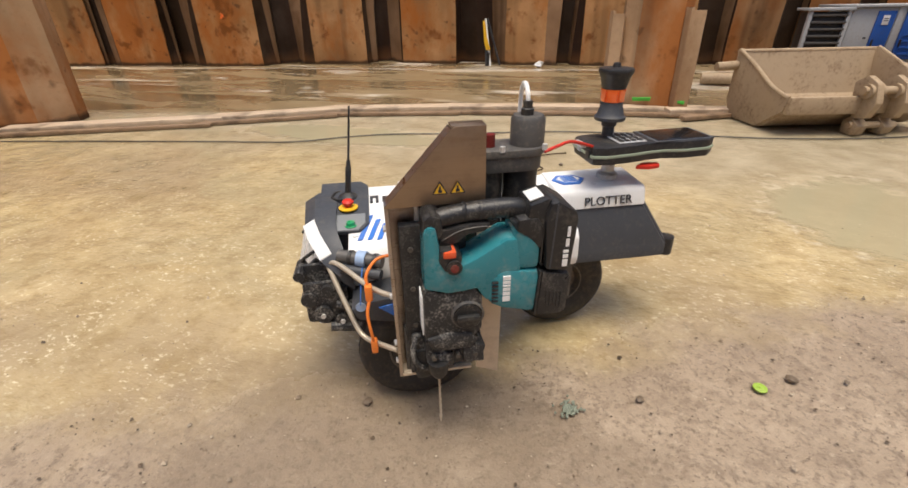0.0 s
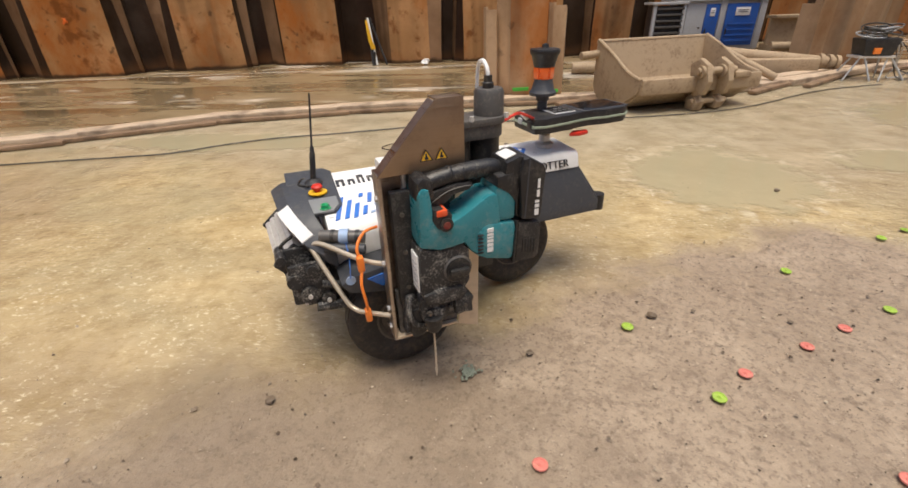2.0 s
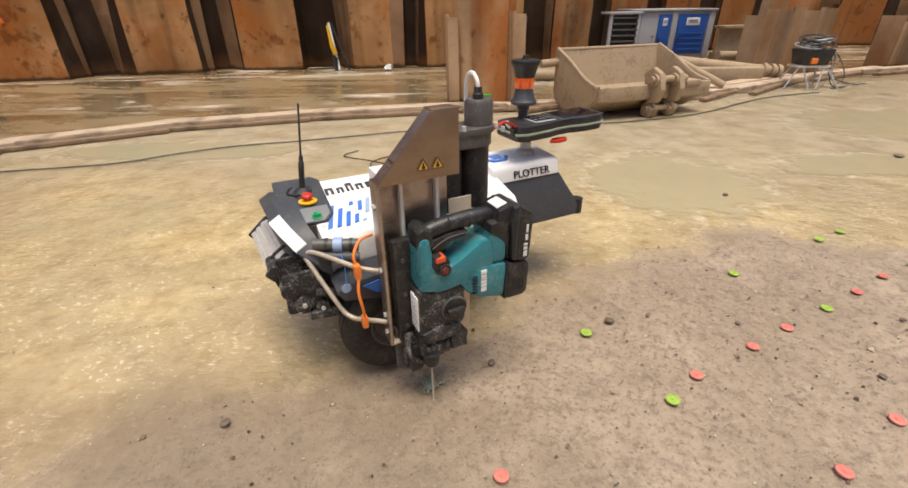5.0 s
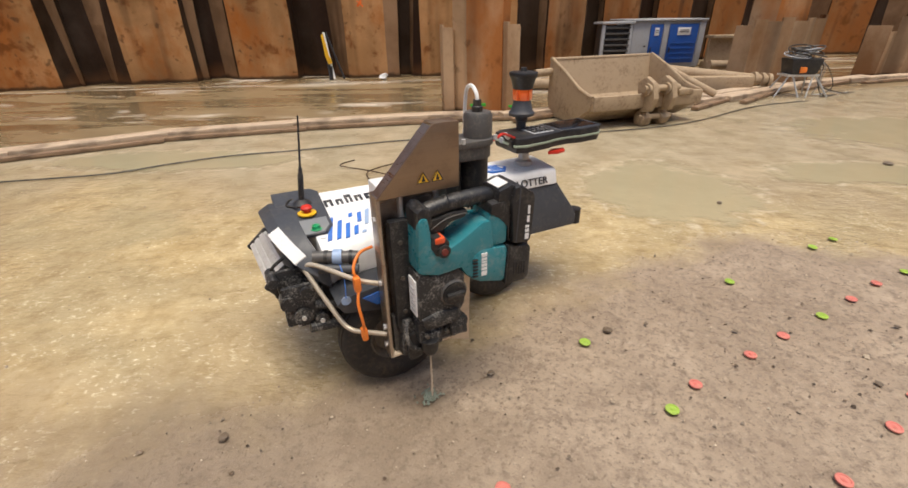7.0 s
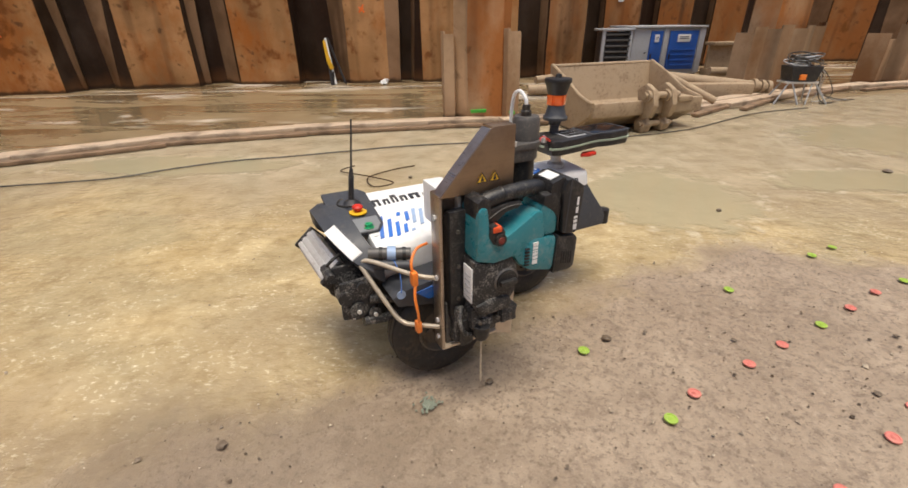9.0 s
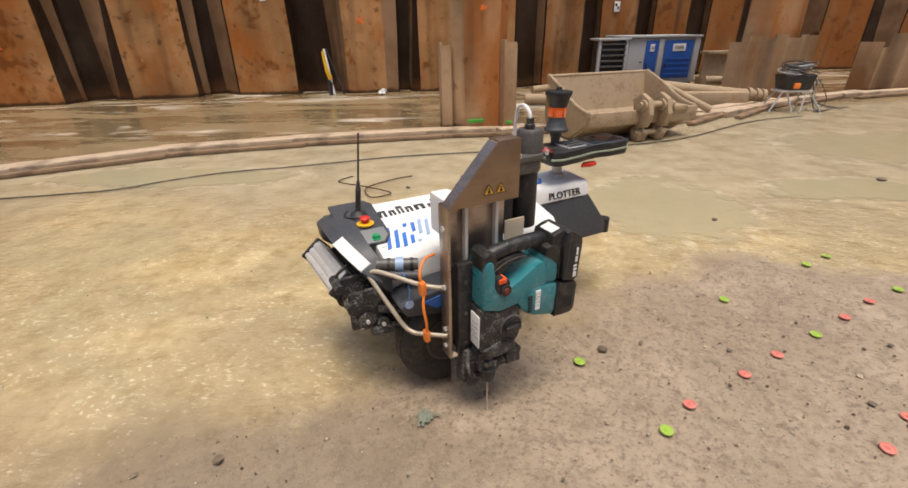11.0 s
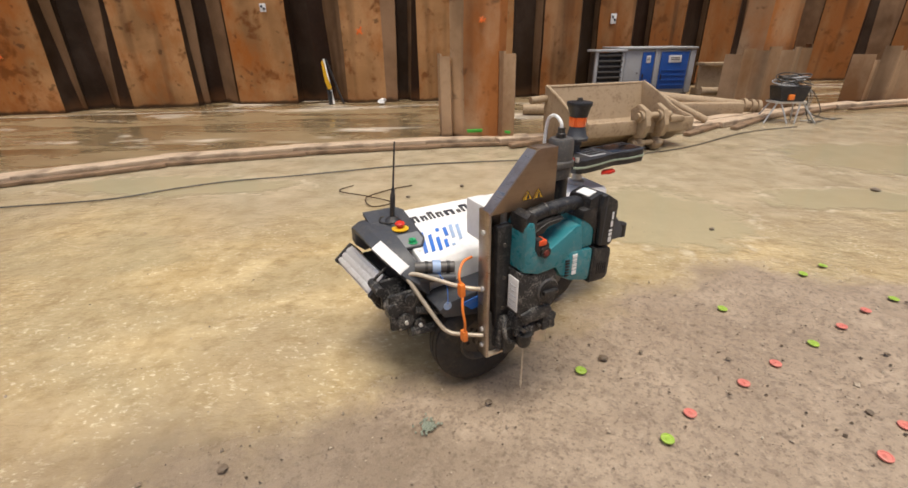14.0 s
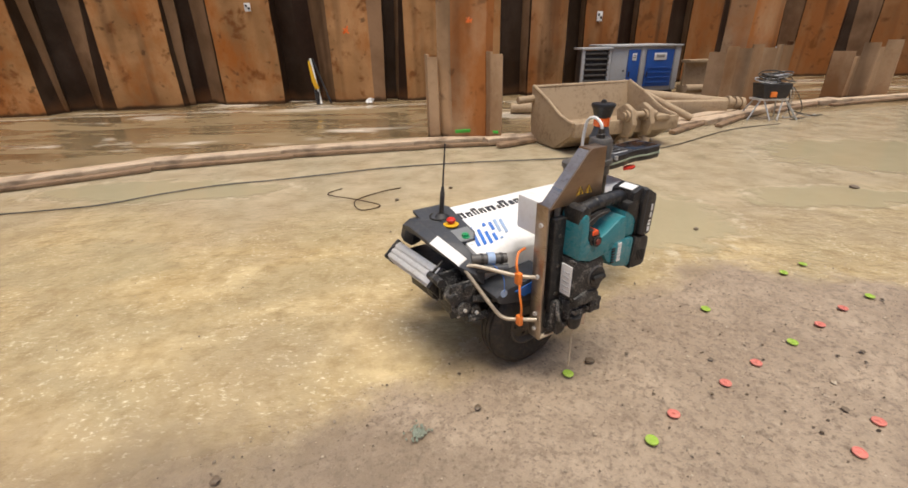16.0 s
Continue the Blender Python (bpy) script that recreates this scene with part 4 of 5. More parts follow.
    stad += [(0.108 + 0.037 * math.cos(a), -0.100 + 0.037 * math.sin(a)) for a in [-math.pi / 2 + math.pi * k / 10 for k in range(11)]]
    prism(stad, "z", 0.538, 0.568, 0.004, None, ac)
    act = part("actuator_block", ac, M_GREYMETAL, rb, "dusty dark grey actuator block")
    part("actuator_flange", prism([(0.074 + (p[0] - 0.074) * 1.08, -0.1 + (p[1] + 0.1) * 1.12) for p in stad], "z", 0.566, 0.580, 0.003), M_GREYMETAL, act)
    part("actuator_tube", rod((0.040, -0.100, 0.40), (0.040, -0.100, 0.540), 0.0325, 22), M_BLACK, act, "black actuator tube")
    part("actuator_tube", rod((0.107, -0.100, 0.40), (0.107, -0.100, 0.540), 0.0325, 22), M_BLACK, act, "black actuator tube")
    part("actuator_motor", lathe([(0, 0.578), (0.031, 0.578), (0.031, 0.625), (0.027, 0.632), (0, 0.632)], 24, pose(0.118, -0.10, 0)), M_GREYMETAL, act, "grey motor can")
    part("cable_gland", lathe([(0.012, 0.63), (0.012, 0.642), (0.009, 0.644), (0.009, 0.656), (0, 0.656)], 8, pose(0.116, -0.10, 0)), M_BLACK, act, "black cable gland")
    part("actuator_cable", tube([(0.116, -0.10, 0.650), (0.116, -0.096, 0.668), (0.119, -0.070, 0.680), (0.121, -0.044, 0.668), (0.122, -0.034, 0.62), (0.120, -0.036, 0.54)], 0.0042), M_LABEL, act, "white cable loop")
    for du in (0.010, 0.062, 0.138):
        part("bolt", rod((du, -0.14, 0.578), (du, -0.14, 0.588), 0.005, 6), M_ALU, act)

    # bent tube guard, connectors and the orange cord
    part("tube_guard", tube([(-0.150, -0.172, 0.325), (-0.19, -0.14, 0.328), (-0.255, -0.055, 0.337), (-0.276, -0.038, 0.330), (-0.272, -0.050, 0.312), (-0.232, -0.112, 0.225), (-0.215, -0.132, 0.205), (-0.195, -0.150, 0.203), (-0.150, -0.186, 0.205)], 0.0054, 12, 6), M_BEIGE, rb, "mud-specked bent steel tube guard")
    part("connector", rod((-0.255, -0.035, 0.347), (-0.165, -0.070, 0.342), 0.014, 16), M_GREYMETAL, rb, "grey round connector")
    for a in (0.25, 0.55, 0.80):
        p0 = Vector((-0.255, -0.035, 0.347)).lerp(Vector((-0.165, -0.070, 0.342)), a)
        part("connector_band", rod(p0, p0 + Vector((0.0075, -0.0029, -0.0004)), 0.0158, 12), M_BLACK, rb, "black knurled band")
    for q in ((-0.262, -0.020, 0.330), (-0.268, -0.028, 0.318), (-0.258, -0.042, 0.308)):
        part("lead", tube([(-0.252, -0.042, 0.336), q, (-0.245, -0.040, 0.285), (-0.215, -0.050, 0.262)], 0.0028, 6, 4), M_CABLE, rb, "thin black lead")
    part("badge_cord", tube([(-0.206, -0.058, 0.335), (-0.210, -0.115, 0.322), (-0.215, -0.129, 0.282)], 0.0012, 5, 4), M_BLUE, rb, "thin blue cord")
    part("connector_ring", rod((-0.215, -0.0505, 0.345), (-0.197, -0.0575, 0.344), 0.0175, 16), M_BLUE_PALE, rb, "blue-grey connector ring")
    part("connector", rod((-0.25, -0.052, 0.325), (-0.17, -0.085, 0.320), 0.011, 14), M_DARK, rb, "dark connector")
    part("orange_cord", tube([(-0.145, -0.12, 0.385), (-0.175, -0.13, 0.382), (-0.196, -0.15, 0.36), (-0.192, -0.158, 0.325), (-0.200, -0.172, 0.29), (-0.197, -0.178, 0.25), (-0.194, -0.172, 0.215)], 0.0032), M_ORANGE, rb, "orange cord")
    part("cord_tie", box(-0.201, -0.187, -0.166, -0.148, 0.312, 0.345, 0.004), M_ORANGE, rb, "orange cord clip")
    part("cord_tie", box(-0.201, -0.188, -0.178, -0.160, 0.196, 0.225, 0.004), M_ORANGE, rb, "orange cord clip")

    # the drill, which slides up and down on the channel
    dr = new("hammer_drill")
    dr.parent = rb
    dr["label"] = "teal and black cordless hammer drill, dusty"
    v0, v1 = -0.272, -0.204
    part("carriage", box(-0.128, -0.080, -0.222, -0.182, 0.225, 0.468, 0.006), M_CASE, dr, "black sliding carriage")
    part("carriage_panel", box(-0.130, -0.015, -0.2215, -0.2015, 0.240, 0.484, 0.003), M_CASE, dr, "splashed black back panel")
    for z in (0.28, 0.36, 0.44):
        part("bolt", rod((-0.112, -0.2215, z), (-0.112, -0.226, z), 0.005, 6), M_RIM, dr)
    part("gusset", wrinkle(prism([(-0.128, 0.172), (-0.120, 0.262), (-0.104, 0.262), (-0.078, 0.196), (-0.040, 0.176)], "y", -0.236, -0.206, 0.004), 0.003, 40, 1), M_DUSTY, dr, "dust-caked gusset under the drill")
    part("hose_stub", tube([(-0.112, -0.236, 0.262), (-0.122, -0.248, 0.235), (-0.112, -0.252, 0.205), (-0.090, -0.246, 0.190)], 0.0055, 8, 5), M_DUSTY, dr, "dusty hose stub")
    part("carriage_plate", box(-0.135, 0.000, -0.205, -0.186, 0.150, 0.26, 0.004), M_GREYMETAL, dr, "grey clamp plate")
    part("carriage_arm", wrinkle(box(-0.118, -0.085, -0.245, -0.19, 0.165, 0.235, 0.010), 0.006, 30, 1), M_CASE, dr, "dusty cast arm")
    part("handle_frame", prism([(-0.096, 0.388), (-0.093, 0.490), (-0.086, 0.504), (-0.072, 0.500), (-0.068, 0.470), (-0.066, 0.442), (-0.045, 0.424), (-0.012, 0.437), (0.024, 0.458), (0.044, 0.470), (0.062, 0.470), (0.070, 0.412), (0.060, 0.370), (0.030, 0.348), (0.008, 0.356), (-0.006, 0.380), (-0.030, 0.377), (-0.055, 0.375)], "y", v0 - 0.002, v1 + 0.002, 0.007), M_TEAL, dr, "teal plastic handle frame")
    part("motor_housing", prism([(0.010, 0.356), (0.018, 0.396), (0.034, 0.414), (0.104, 0.406), (0.099, 0.318), (0.040, 0.334), (0.020, 0.344)], "y", v0 - 0.006, v1 + 0.006, 0.014), M_TEAL, dr, "teal plastic motor housing")
    part("motor_cap", prism([(0.105, 0.404), (0.152, 0.398), (0.159, 0.390), (0.157, 0.322), (0.148, 0.311), (0.099, 0.313)], "y", v0 - 0.009, v1 + 0.008, 0.010), M_CASE, dr, "dark vented motor end cap")
    part("housing_seam", prism([(0.1015, 0.406), (0.1055, 0.406), (0.1005, 0.314), (0.0965, 0.315)], "y", v0 - 0.0072, v1 + 0.007, 0.001), M_BLACK, dr)
    for k in range(5):
        part("vent", box(0.115 + k * 0.0065, 0.1178 + k * 0.0065, v0 - 0.0105, v0 - 0.006, 0.335 - k * 0.001, 0.366 - k * 0.001, 0.0008), M_BLACK, dr)
    for k in range(6):
        part("vent", box(0.019, 0.030, v0 - 0.0075, v0 - 0.003, 0.352 + k * 0.0075, 0.3555 + k * 0.0075, 0.0008), M_BLACK, dr)
    part("rear_frame", prism([(0.056, 0.474), (0.062, 0.418), (0.070, 0.410), (0.101, 0.409), (0.103, 0.484), (0.094, 0.502), (0.070, 0.498)], "y", v0 - 0.001, v1 + 0.001, 0.009), M_TEAL, dr, "teal rear handle frame")
    part("rear_grip", prism([(0.072, 0.474), (0.088, 0.462), (0.103, 0.440), (0.104, 0.486), (0.095, 0.506), (0.060, 0.504), (0.058, 0.482)], "y", v0 - 0.004, v1 + 0.004, 0.008), M_CASE, dr, "black rubber rear grip pad")
    part("grip", tube([(-0.080, -0.238, 0.494), (-0.062, -0.238, 0.501), (-0.020, -0.238, 0.508), (0.030, -0.238, 0.511), (0.065, -0.238, 0.510), (0.086, -0.238, 0.498), (0.093, -0.238, 0.478)], 0.0170, 14, 5), M_CASE, dr, "black rubber grip")
    for k in range(4):
        u = -0.022 + k * 0.024
        part("grip_rib", lathe([(0.0165, -0.004), (0.0180, 0.0), (0.0165, 0.004)], 14, pose(u, -0.238, 0.509, 0, 90, 0)), M_BLACK, dr)
    part("grip_front", prism([(-0.094, 0.470), (-0.093, 0.512), (-0.080, 0.523), (-0.062, 0.514), (-0.060, 0.486), (-0.070, 0.470)], "y", v0 + 0.003, v1 - 0.003, 0.009), M_CASE, dr, "black grip front")
    part("switch_lever", prism([(-0.068, 0.486), (-0.012, 0.496), (0.020, 0.493), (0.012, 0.480), (-0.020, 0.476), (-0.036, 0.462), (-0.066, 0.458)], "y", -0.258, -0.218, 0.005), M_BLACK, dr, "black switch lever under the grip")
    part("lever_edge", tube([(-0.062, -0.2585, 0.470), (-0.030, -0.2585, 0.486), (0.006, -0.2585, 0.490), (0.018, -0.2585, 0.487)], 0.0012, 6, 4), M_GREYMETAL, dr)
    part("switch_box", prism([(-0.068, 0.462), (-0.040, 0.458), (-0.030, 0.444), (-0.038, 0.416), (-0.060, 0.420), (-0.070, 0.440)], "y", v0 - 0.005, v1 + 0.005, 0.005), M_BLACK, dr, "black switch surround")
    part("trigger", box(-0.063, -0.041, -0.279, -0.232, 0.446, 0.459, 0.004), M_TRIGGER, dr, "bright red-orange trigger")
    part("switch_dial", rod((-0.045, -0.268, 0.430), (-0.045, -0.282, 0.430), 0.0130, 18), M_CASE, dr, "dark round switch")
    part("switch_ring", rod((-0.045, -0.281, 0.430), (-0.045, -0.2845, 0.430), 0.0070, 14), M_DARKRED, dr, "dark red switch mark")
    part("gear_housing", prism([(-0.100, 0.274), (-0.099, 0.386), (-0.055, 0.374), (-0.010, 0.384), (0.006, 0.362), (0.006, 0.292), (-0.012, 0.266)], "y", v0 + 0.002, v1 - 0.002, 0.010), M_DUSTY, dr, "black gear housing with splashes of concrete dust")
    part("gear_nose", wrinkle(prism([(-0.096, 0.284), (-0.060, 0.292), (-0.012, 0.286), (-0.004, 0.268), (-0.018, 0.254), (-0.090, 0.254)], "y", v0 - 0.004, v1, 0.008), 0.003, 45, 1), M_DUSTY, dr, "dust-caked gear nose")
    di = part("mode_dial", rod((-0.022, -0.266, 0.326), (-0.022, -0.277, 0.326), 0.025, 24), M_CASE, dr, "black mode dial")
    part("dial_knob", box(-0.042, -0.002, -0.287, -0.275, 0.320, 0.332, 0.004, None), M_BLACK, di)
    part("dial_collar", lathe([(0.026, 0), (0.030, 0.003), (0.026, 0.006)], 24, pose(-0.022, -0.268, 0.326, 90, 0, 0)), M_GREYMETAL, di)
    part("rating_label", box(-0.1022, -0.0985, -0.262, -0.228, 0.285, 0.368, 0.0005), M_LABEL, dr, "white rating label")
    for k in range(5):
        part("label_print", box(-0.1035, -0.1021, -0.258, -0.236, 0.296 + k * 0.013, 0.2975 + k * 0.013), M_CABGREY, dr)
    for a, b in ((0.0, 0.009), (0.011, 0.017), (0.019, 0.025), (0.027, 0.030), (0.032, 0.037), (0.039, 0.046)):
        part("brand_bar", box(0.038, 0.051, v0 - 0.0072, v0 - 0.004, 0.352 + a * 1.1, 0.352 + b * 1.1), M_LABEL, dr, "white lettering as plain bars")
    bt = part("battery", prism([(0.111, 0.409), (0.146, 0.403), (0.155, 0.410), (0.160, 0.500), (0.156, 0.513), (0.124, 0.533), (0.112, 0.530), (0.104, 0.500)], "y", v0 - 0.010, v1 + 0.008, 0.006), M_BLACK, dr, "black slide-on battery")
    part("battery_seam", prism([(0.116, 0.411), (0.1185, 0.411), (0.1235, 0.528), (0.121, 0.529)], "y", v0 - 0.0108, v1 + 0.0088), M_DARK, bt)
    part("battery_foot", prism([(0.076, 0.500), (0.080, 0.526), (0.108, 0.535), (0.118, 0.532), (0.112, 0.492), (0.111, 0.411), (0.102, 0.412), (0.101, 0.489)], "y", v0 - 0.001, v1 + 0.001, 0.006), M_CASE, dr, "dark battery foot")
    part("battery_label", box(0.082, 0.106, -0.262, -0.222, 0.0, 0.0025, 0.0005, pose(0.080, 0, 0.5275, 0, -17.5, 0) @ pose(-0.080, 0, 0)), M_LABEL, bt, "white battery label")
    for a, b, w in ((0.0, 0.013, 0.009), (0.016, 0.023, 0.009), (0.026, 0.031, 0.009), (0.038, 0.052, 0.006), (0.056, 0.074, 0.005)):
        part("battery_print", box(0.147 - w, 0.147, v0 - 0.0112, v0 - 0.008, 0.414 + a, 0.414 + b), M_LABEL, bt, "white lettering as plain bars")
    ck = bmesh.new()
    bm_box(ck, -0.098, 0.004, -0.262, -0.200, 0.212, 0.268, 0.008)
    bm_box(ck, -0.030, 0.010, -0.272, -0.205, 0.216, 0.256, 0.006)
    bm_box(ck, -0.078, -0.048, -0.268, -0.20, 0.205, 0.240, 0.006)
    part("clamp_block", wrinkle(ck, 0.004, 40, 1), M_DUSTY, dr, "dusty black clamp block")
    part("chuck", lathe([(0, 0.186), (0.012, 0.186), (0.017, 0.194), (0.020, 0.222), (0, 0.222)], 20, pose(-0.076, -0.262, 0)), M_BLACK, dr, "black chuck")
    for u in (-0.085, -0.040, -0.008):
        part("bolt", rod((u, -0.262, 0.236), (u, -0.275, 0.236), 0.0048, 6), M_RIM, dr)
    bit = bmesh.new()
    rod((-0.076, -0.262, 0.075), (-0.076, -0.262, 0.200), 0.0022, 8, bit)
    tube([(-0.076 + 0.0021 * math.cos(a), -0.262 + 0.0021 * math.sin(a), 0.072 + a * 0.0026) for a in [k * 0.7 for k in range(46)]], 0.0011, 5, 1, bit)
    rod((-0.076, -0.262, 0.058), (-0.076, -0.262, 0.077), 0.001, 8, bit, 0.0035)
    part("drill_bit", bit, M_BEIGE, dr, "thin steel masonry bit")

    for ob in dr.children:
        ob.location.y = 0.018
    ws = [wheel(rb, -0.106, -0.078), wheel(rb, -0.106, 0.310), wheel(rb, 0.298, 0.125)]
    part("axle", rod((-0.106, -0.05, WHEEL_R), (-0.106, 0.28, WHEEL_R), 0.014, 14), M_GREYMETAL, rb)
    fk = bmesh.new()
    bm_box(fk, 0.28, 0.32, 0.070, 0.080, 0.10, 0.26, 0.003)
    bm_box(fk, 0.28, 0.32, 0.170, 0.180, 0.10, 0.26, 0.003)
    part("rear_fork", fk, M_GREYMETAL, rb, "grey rear wheel fork")
    return rb, dr, ws


robot, drill, wheels = build_robot()


# ---------------------------------------------------------------- things round the pit
def build_bucket():
    """A ditch bucket: side profile carried across its width; local x along the width, y towards its back."""
    bk = thing("excavator_bucket", "mud-caked grey-brown excavator ditching bucket lying upright", "bucket", pose(0.785, 4.0, 0, 0, 0, 21))
    W = 1.04
    outer = [(0.06, 0.00), (-0.01, 0.02), (-0.16, 0.15), (-0.17, 0.24), (-0.15, 0.24), (0.02, 0.055), (0.24, 0.05), (0.38, 0.16), (0.435, 0.46), (0.46, 0.46), (0.45, 0.12), (0.40, 0.00)]
    part("shell", wrinkle(prism(outer, "x", 0.012, W - 0.012, 0.006), 0.006, 5), M_MUD, bk, "mud-caked steel shell")
    side = [(0.05, 0.005), (-0.15, 0.15), (-0.165, 0.235), (-0.02, 0.275), (0.20, 0.38), (0.43, 0.47), (0.45, 0.46), (0.445, 0.12), (0.38, 0.005)]
    for a, b in ((-0.006, 0.02), (W - 0.02, W + 0.006)):
        part("side_plate", wrinkle(prism(side, "x", a, b, 0.004), 0.004, 6), M_MUD, bk, "muddy side plate")
        rim = [(a - 0.004 if a < 0.5 else a + 0.006, y, z + 0.004) for y, z in side[2:6]]
        part("side_rim", tube([(x + 0.01, y, z) for x, y, z in rim], 0.014, 8, 3), M_MUD, bk, "thick rim")
    part("top_lip", rod((0.0, 0.45, 0.462), (W, 0.45, 0.462), 0.016, 10), M_MUD, bk, "rounded upper lip")
    part("front_lip", box(0, W, -0.185, -0.150, 0.135, 0.245, 0.010), M_MUD, bk, "thick front lip")
    for x in (0.46, 0.64):
        part("ear", wrinkle(prism([(-0.16, 0.10), (-0.24, 0.12), (-0.27, 0.22), (-0.24, 0.33), (-0.17, 0.37), (-0.10, 0.32), (-0.12, 0.2)], "x", x, x + 0.045, 0.008), 0.004, 9), M_MUD, bk, "coupling ear")
        part("ear_boss", rod((x - 0.02, -0.20, 0.28), (x + 0.07, -0.20, 0.28), 0.045, 14), M_MUD, bk)
        part("hook", wrinkle(prism([(-0.20, 0.0), (-0.12, 0.0), (-0.11, 0.08), (-0.15, 0.12), (-0.22, 0.06)], "x", x, x + 0.07, 0.01), 0.01, 11), M_MUD, bk, "lower coupling hook")
    part("pin", rod((0.42, -0.20, 0.285), (0.75, -0.20, 0.285), 0.025, 12), M_MUD, bk, "coupling pin")
    part("pin", rod((0.44, -0.17, 0.06), (0.75, -0.17, 0.06), 0.022, 12), M_MUD, bk)
    part("brace", wrinkle(box(0.78, 0.92, -0.20, 0.10, 0.22, 0.26, 0.01), 0.006, 8), M_MUD, bk)
    part("side_pipe", rod((-0.16, 0.42, 0.36), (0.0, 0.42, 0.37), 0.032, 12), M_MUD, bk, "muddy pipe stub")
    # the mouth reaches well out in front
    for ob in bk.children:
        for q in ob.data.vertices:
            q.co.y = q.co.y * 1.25 if q.co.y < 0 else q.co.y


def cabinet(name, label, x, y, w, d, h, rz, front):
    c = thing(name, label, "generator", pose(x, y, 0, 0, 0, rz) @ Matrix.Diagonal((0.64, 0.9, 0.76, 1)))
    part("body", box(0, w, 0, d, 0.12, h, 0.02), M_CABGREY, c, "grey steel housing")
    part("skid", box(0.02, w - 0.02, 0.03, d - 0.03, 0.0, 0.12, 0.01), M_DARK, c, "dark skid base")
    front(c, w, h)
    return c


def build_cabinets():
    def doors(c, w, h):
        for a, b, tag in ((0.40, 0.68, 0.10), (0.84, 1.50, 0.30)):
            door = part("door", box(a, b, -0.022, 0.0, 0.20, h - 0.05, 0.006), M_CABBLUE, c, "blue door panel")
            part("sign", box((a + b) / 2 - tag / 2, (a + b) / 2 + tag / 2, -0.030, -0.0235, h - 0.24, h - 0.11, 0.002), M_LABEL, door, "white sign")
            for k in range(2):
                part("sign_print", box((a + b) / 2 - tag * 0.35, (a + b) / 2 + tag * 0.35, -0.033, -0.0305, h - 0.19 + k * 0.03, h - 0.178 + k * 0.03), M_INK, door)
            part("latch", box(a + 0.03, a + 0.06, -0.036, -0.0235, 0.38, 0.48, 0.004), M_BLACK, door, "black latch")
        for k in range(4):
            part("louvre", box(0.90, 1.44, -0.034, -0.0235, 0.26 + k * 0.09, 0.29 + k * 0.09, 0.003), M_CABBLUE, c)
        part("pillar", box(0.70, 0.80, -0.02, 0.0, 0.16, h, 0.004), M_CABGREY, c)
        part("pillar", box(1.53, 1.66, -0.02, 0.0, 0.14, h, 0.004), M_CABGREY, c)
        part("roof_edge", box(-0.02, w + 0.02, -0.04, 0.9, h, h + 0.035, 0.008), M_CABGREY, c)
        part("lever", rod((0.30, -0.01, 0.5), (0.30, -0.05, 0.5), 0.012, 8), M_BLACK, c)

    cabinet("generator", "blue and grey power unit with white signs on its doors", 2.20, 7.28, 1.66, 0.60, 0.92, 8, doors)

    rack = thing("louvred_unit", "grey louvred ventilation unit beside the power unit", "vent unit", pose(1.76, 7.20, 0, 0, 0, 8) @ Matrix.Diagonal((0.98, 0.9, 0.80, 1)))
    part("body", box(0.02, 0.42, 0.03, 0.30, 0.05, 0.82, 0.01), M_BLACK, rack, "dark inside")
    for x in (0.0, 0.40):
        part("upright", box(x, x + 0.04, -0.01, 0.05, 0.0, 0.86, 0.006), M_CABGREY, rack, "grey upright")
    for k in range(8):
        part("slat", box(0.03, 0.41, -0.015, 0.05, 0.12 + k * 0.092, 0.15 + k * 0.092, 0.004, pose(0, 0, 0)), M_GREYMETAL, rack, "grey slat")
    part("top", box(-0.02, 0.46, -0.03, 0.34, 0.84, 0.875, 0.006), M_CABGREY, rack)

    u = thing("storage_rack", "dark steel rack beyond the broken pile", "rack", pose(4.80, 7.9, 0, 0, 0, 10) @ Matrix.Diagonal((0.85, 1, 0.78, 1)))
    part("post", box(0.0, 0.06, 0, 0.06, 0, 0.86, 0.004), M_CABGREY, u)
    part("post", box(0.42, 0.50, 0, 0.06, 0, 0.86, 0.004), M_CABGREY, u)
    for k in range(4):
        part("rail", box(0.05, 0.44, 0.01, 0.05, 0.2 + k * 0.2, 0.24 + k * 0.2, 0.004), M_CABGREY, u)
    part("panel", box(0.08, 0.40, 0.055, 0.09, 0.45, 0.82, 0.004), M_BLACK, u, "dark panel")
    s = thing("steel_beam", "muddy steel beam stacked beside the power unit", "beam", pose(3.45, 7.5, 0, 0, 0, 12))
    part("flange", box(0, 0.6, 0, 0.2, 0.46, 0.50, 0.004), M_MUD, s)
    part("web", box(0, 0.6, 0.08, 0.12, 0.14, 0.46), M_MUD, s)
    part("flange", box(0, 0.6, 0, 0.2, 0.0, 0.14, 0.004), M_MUD, s)


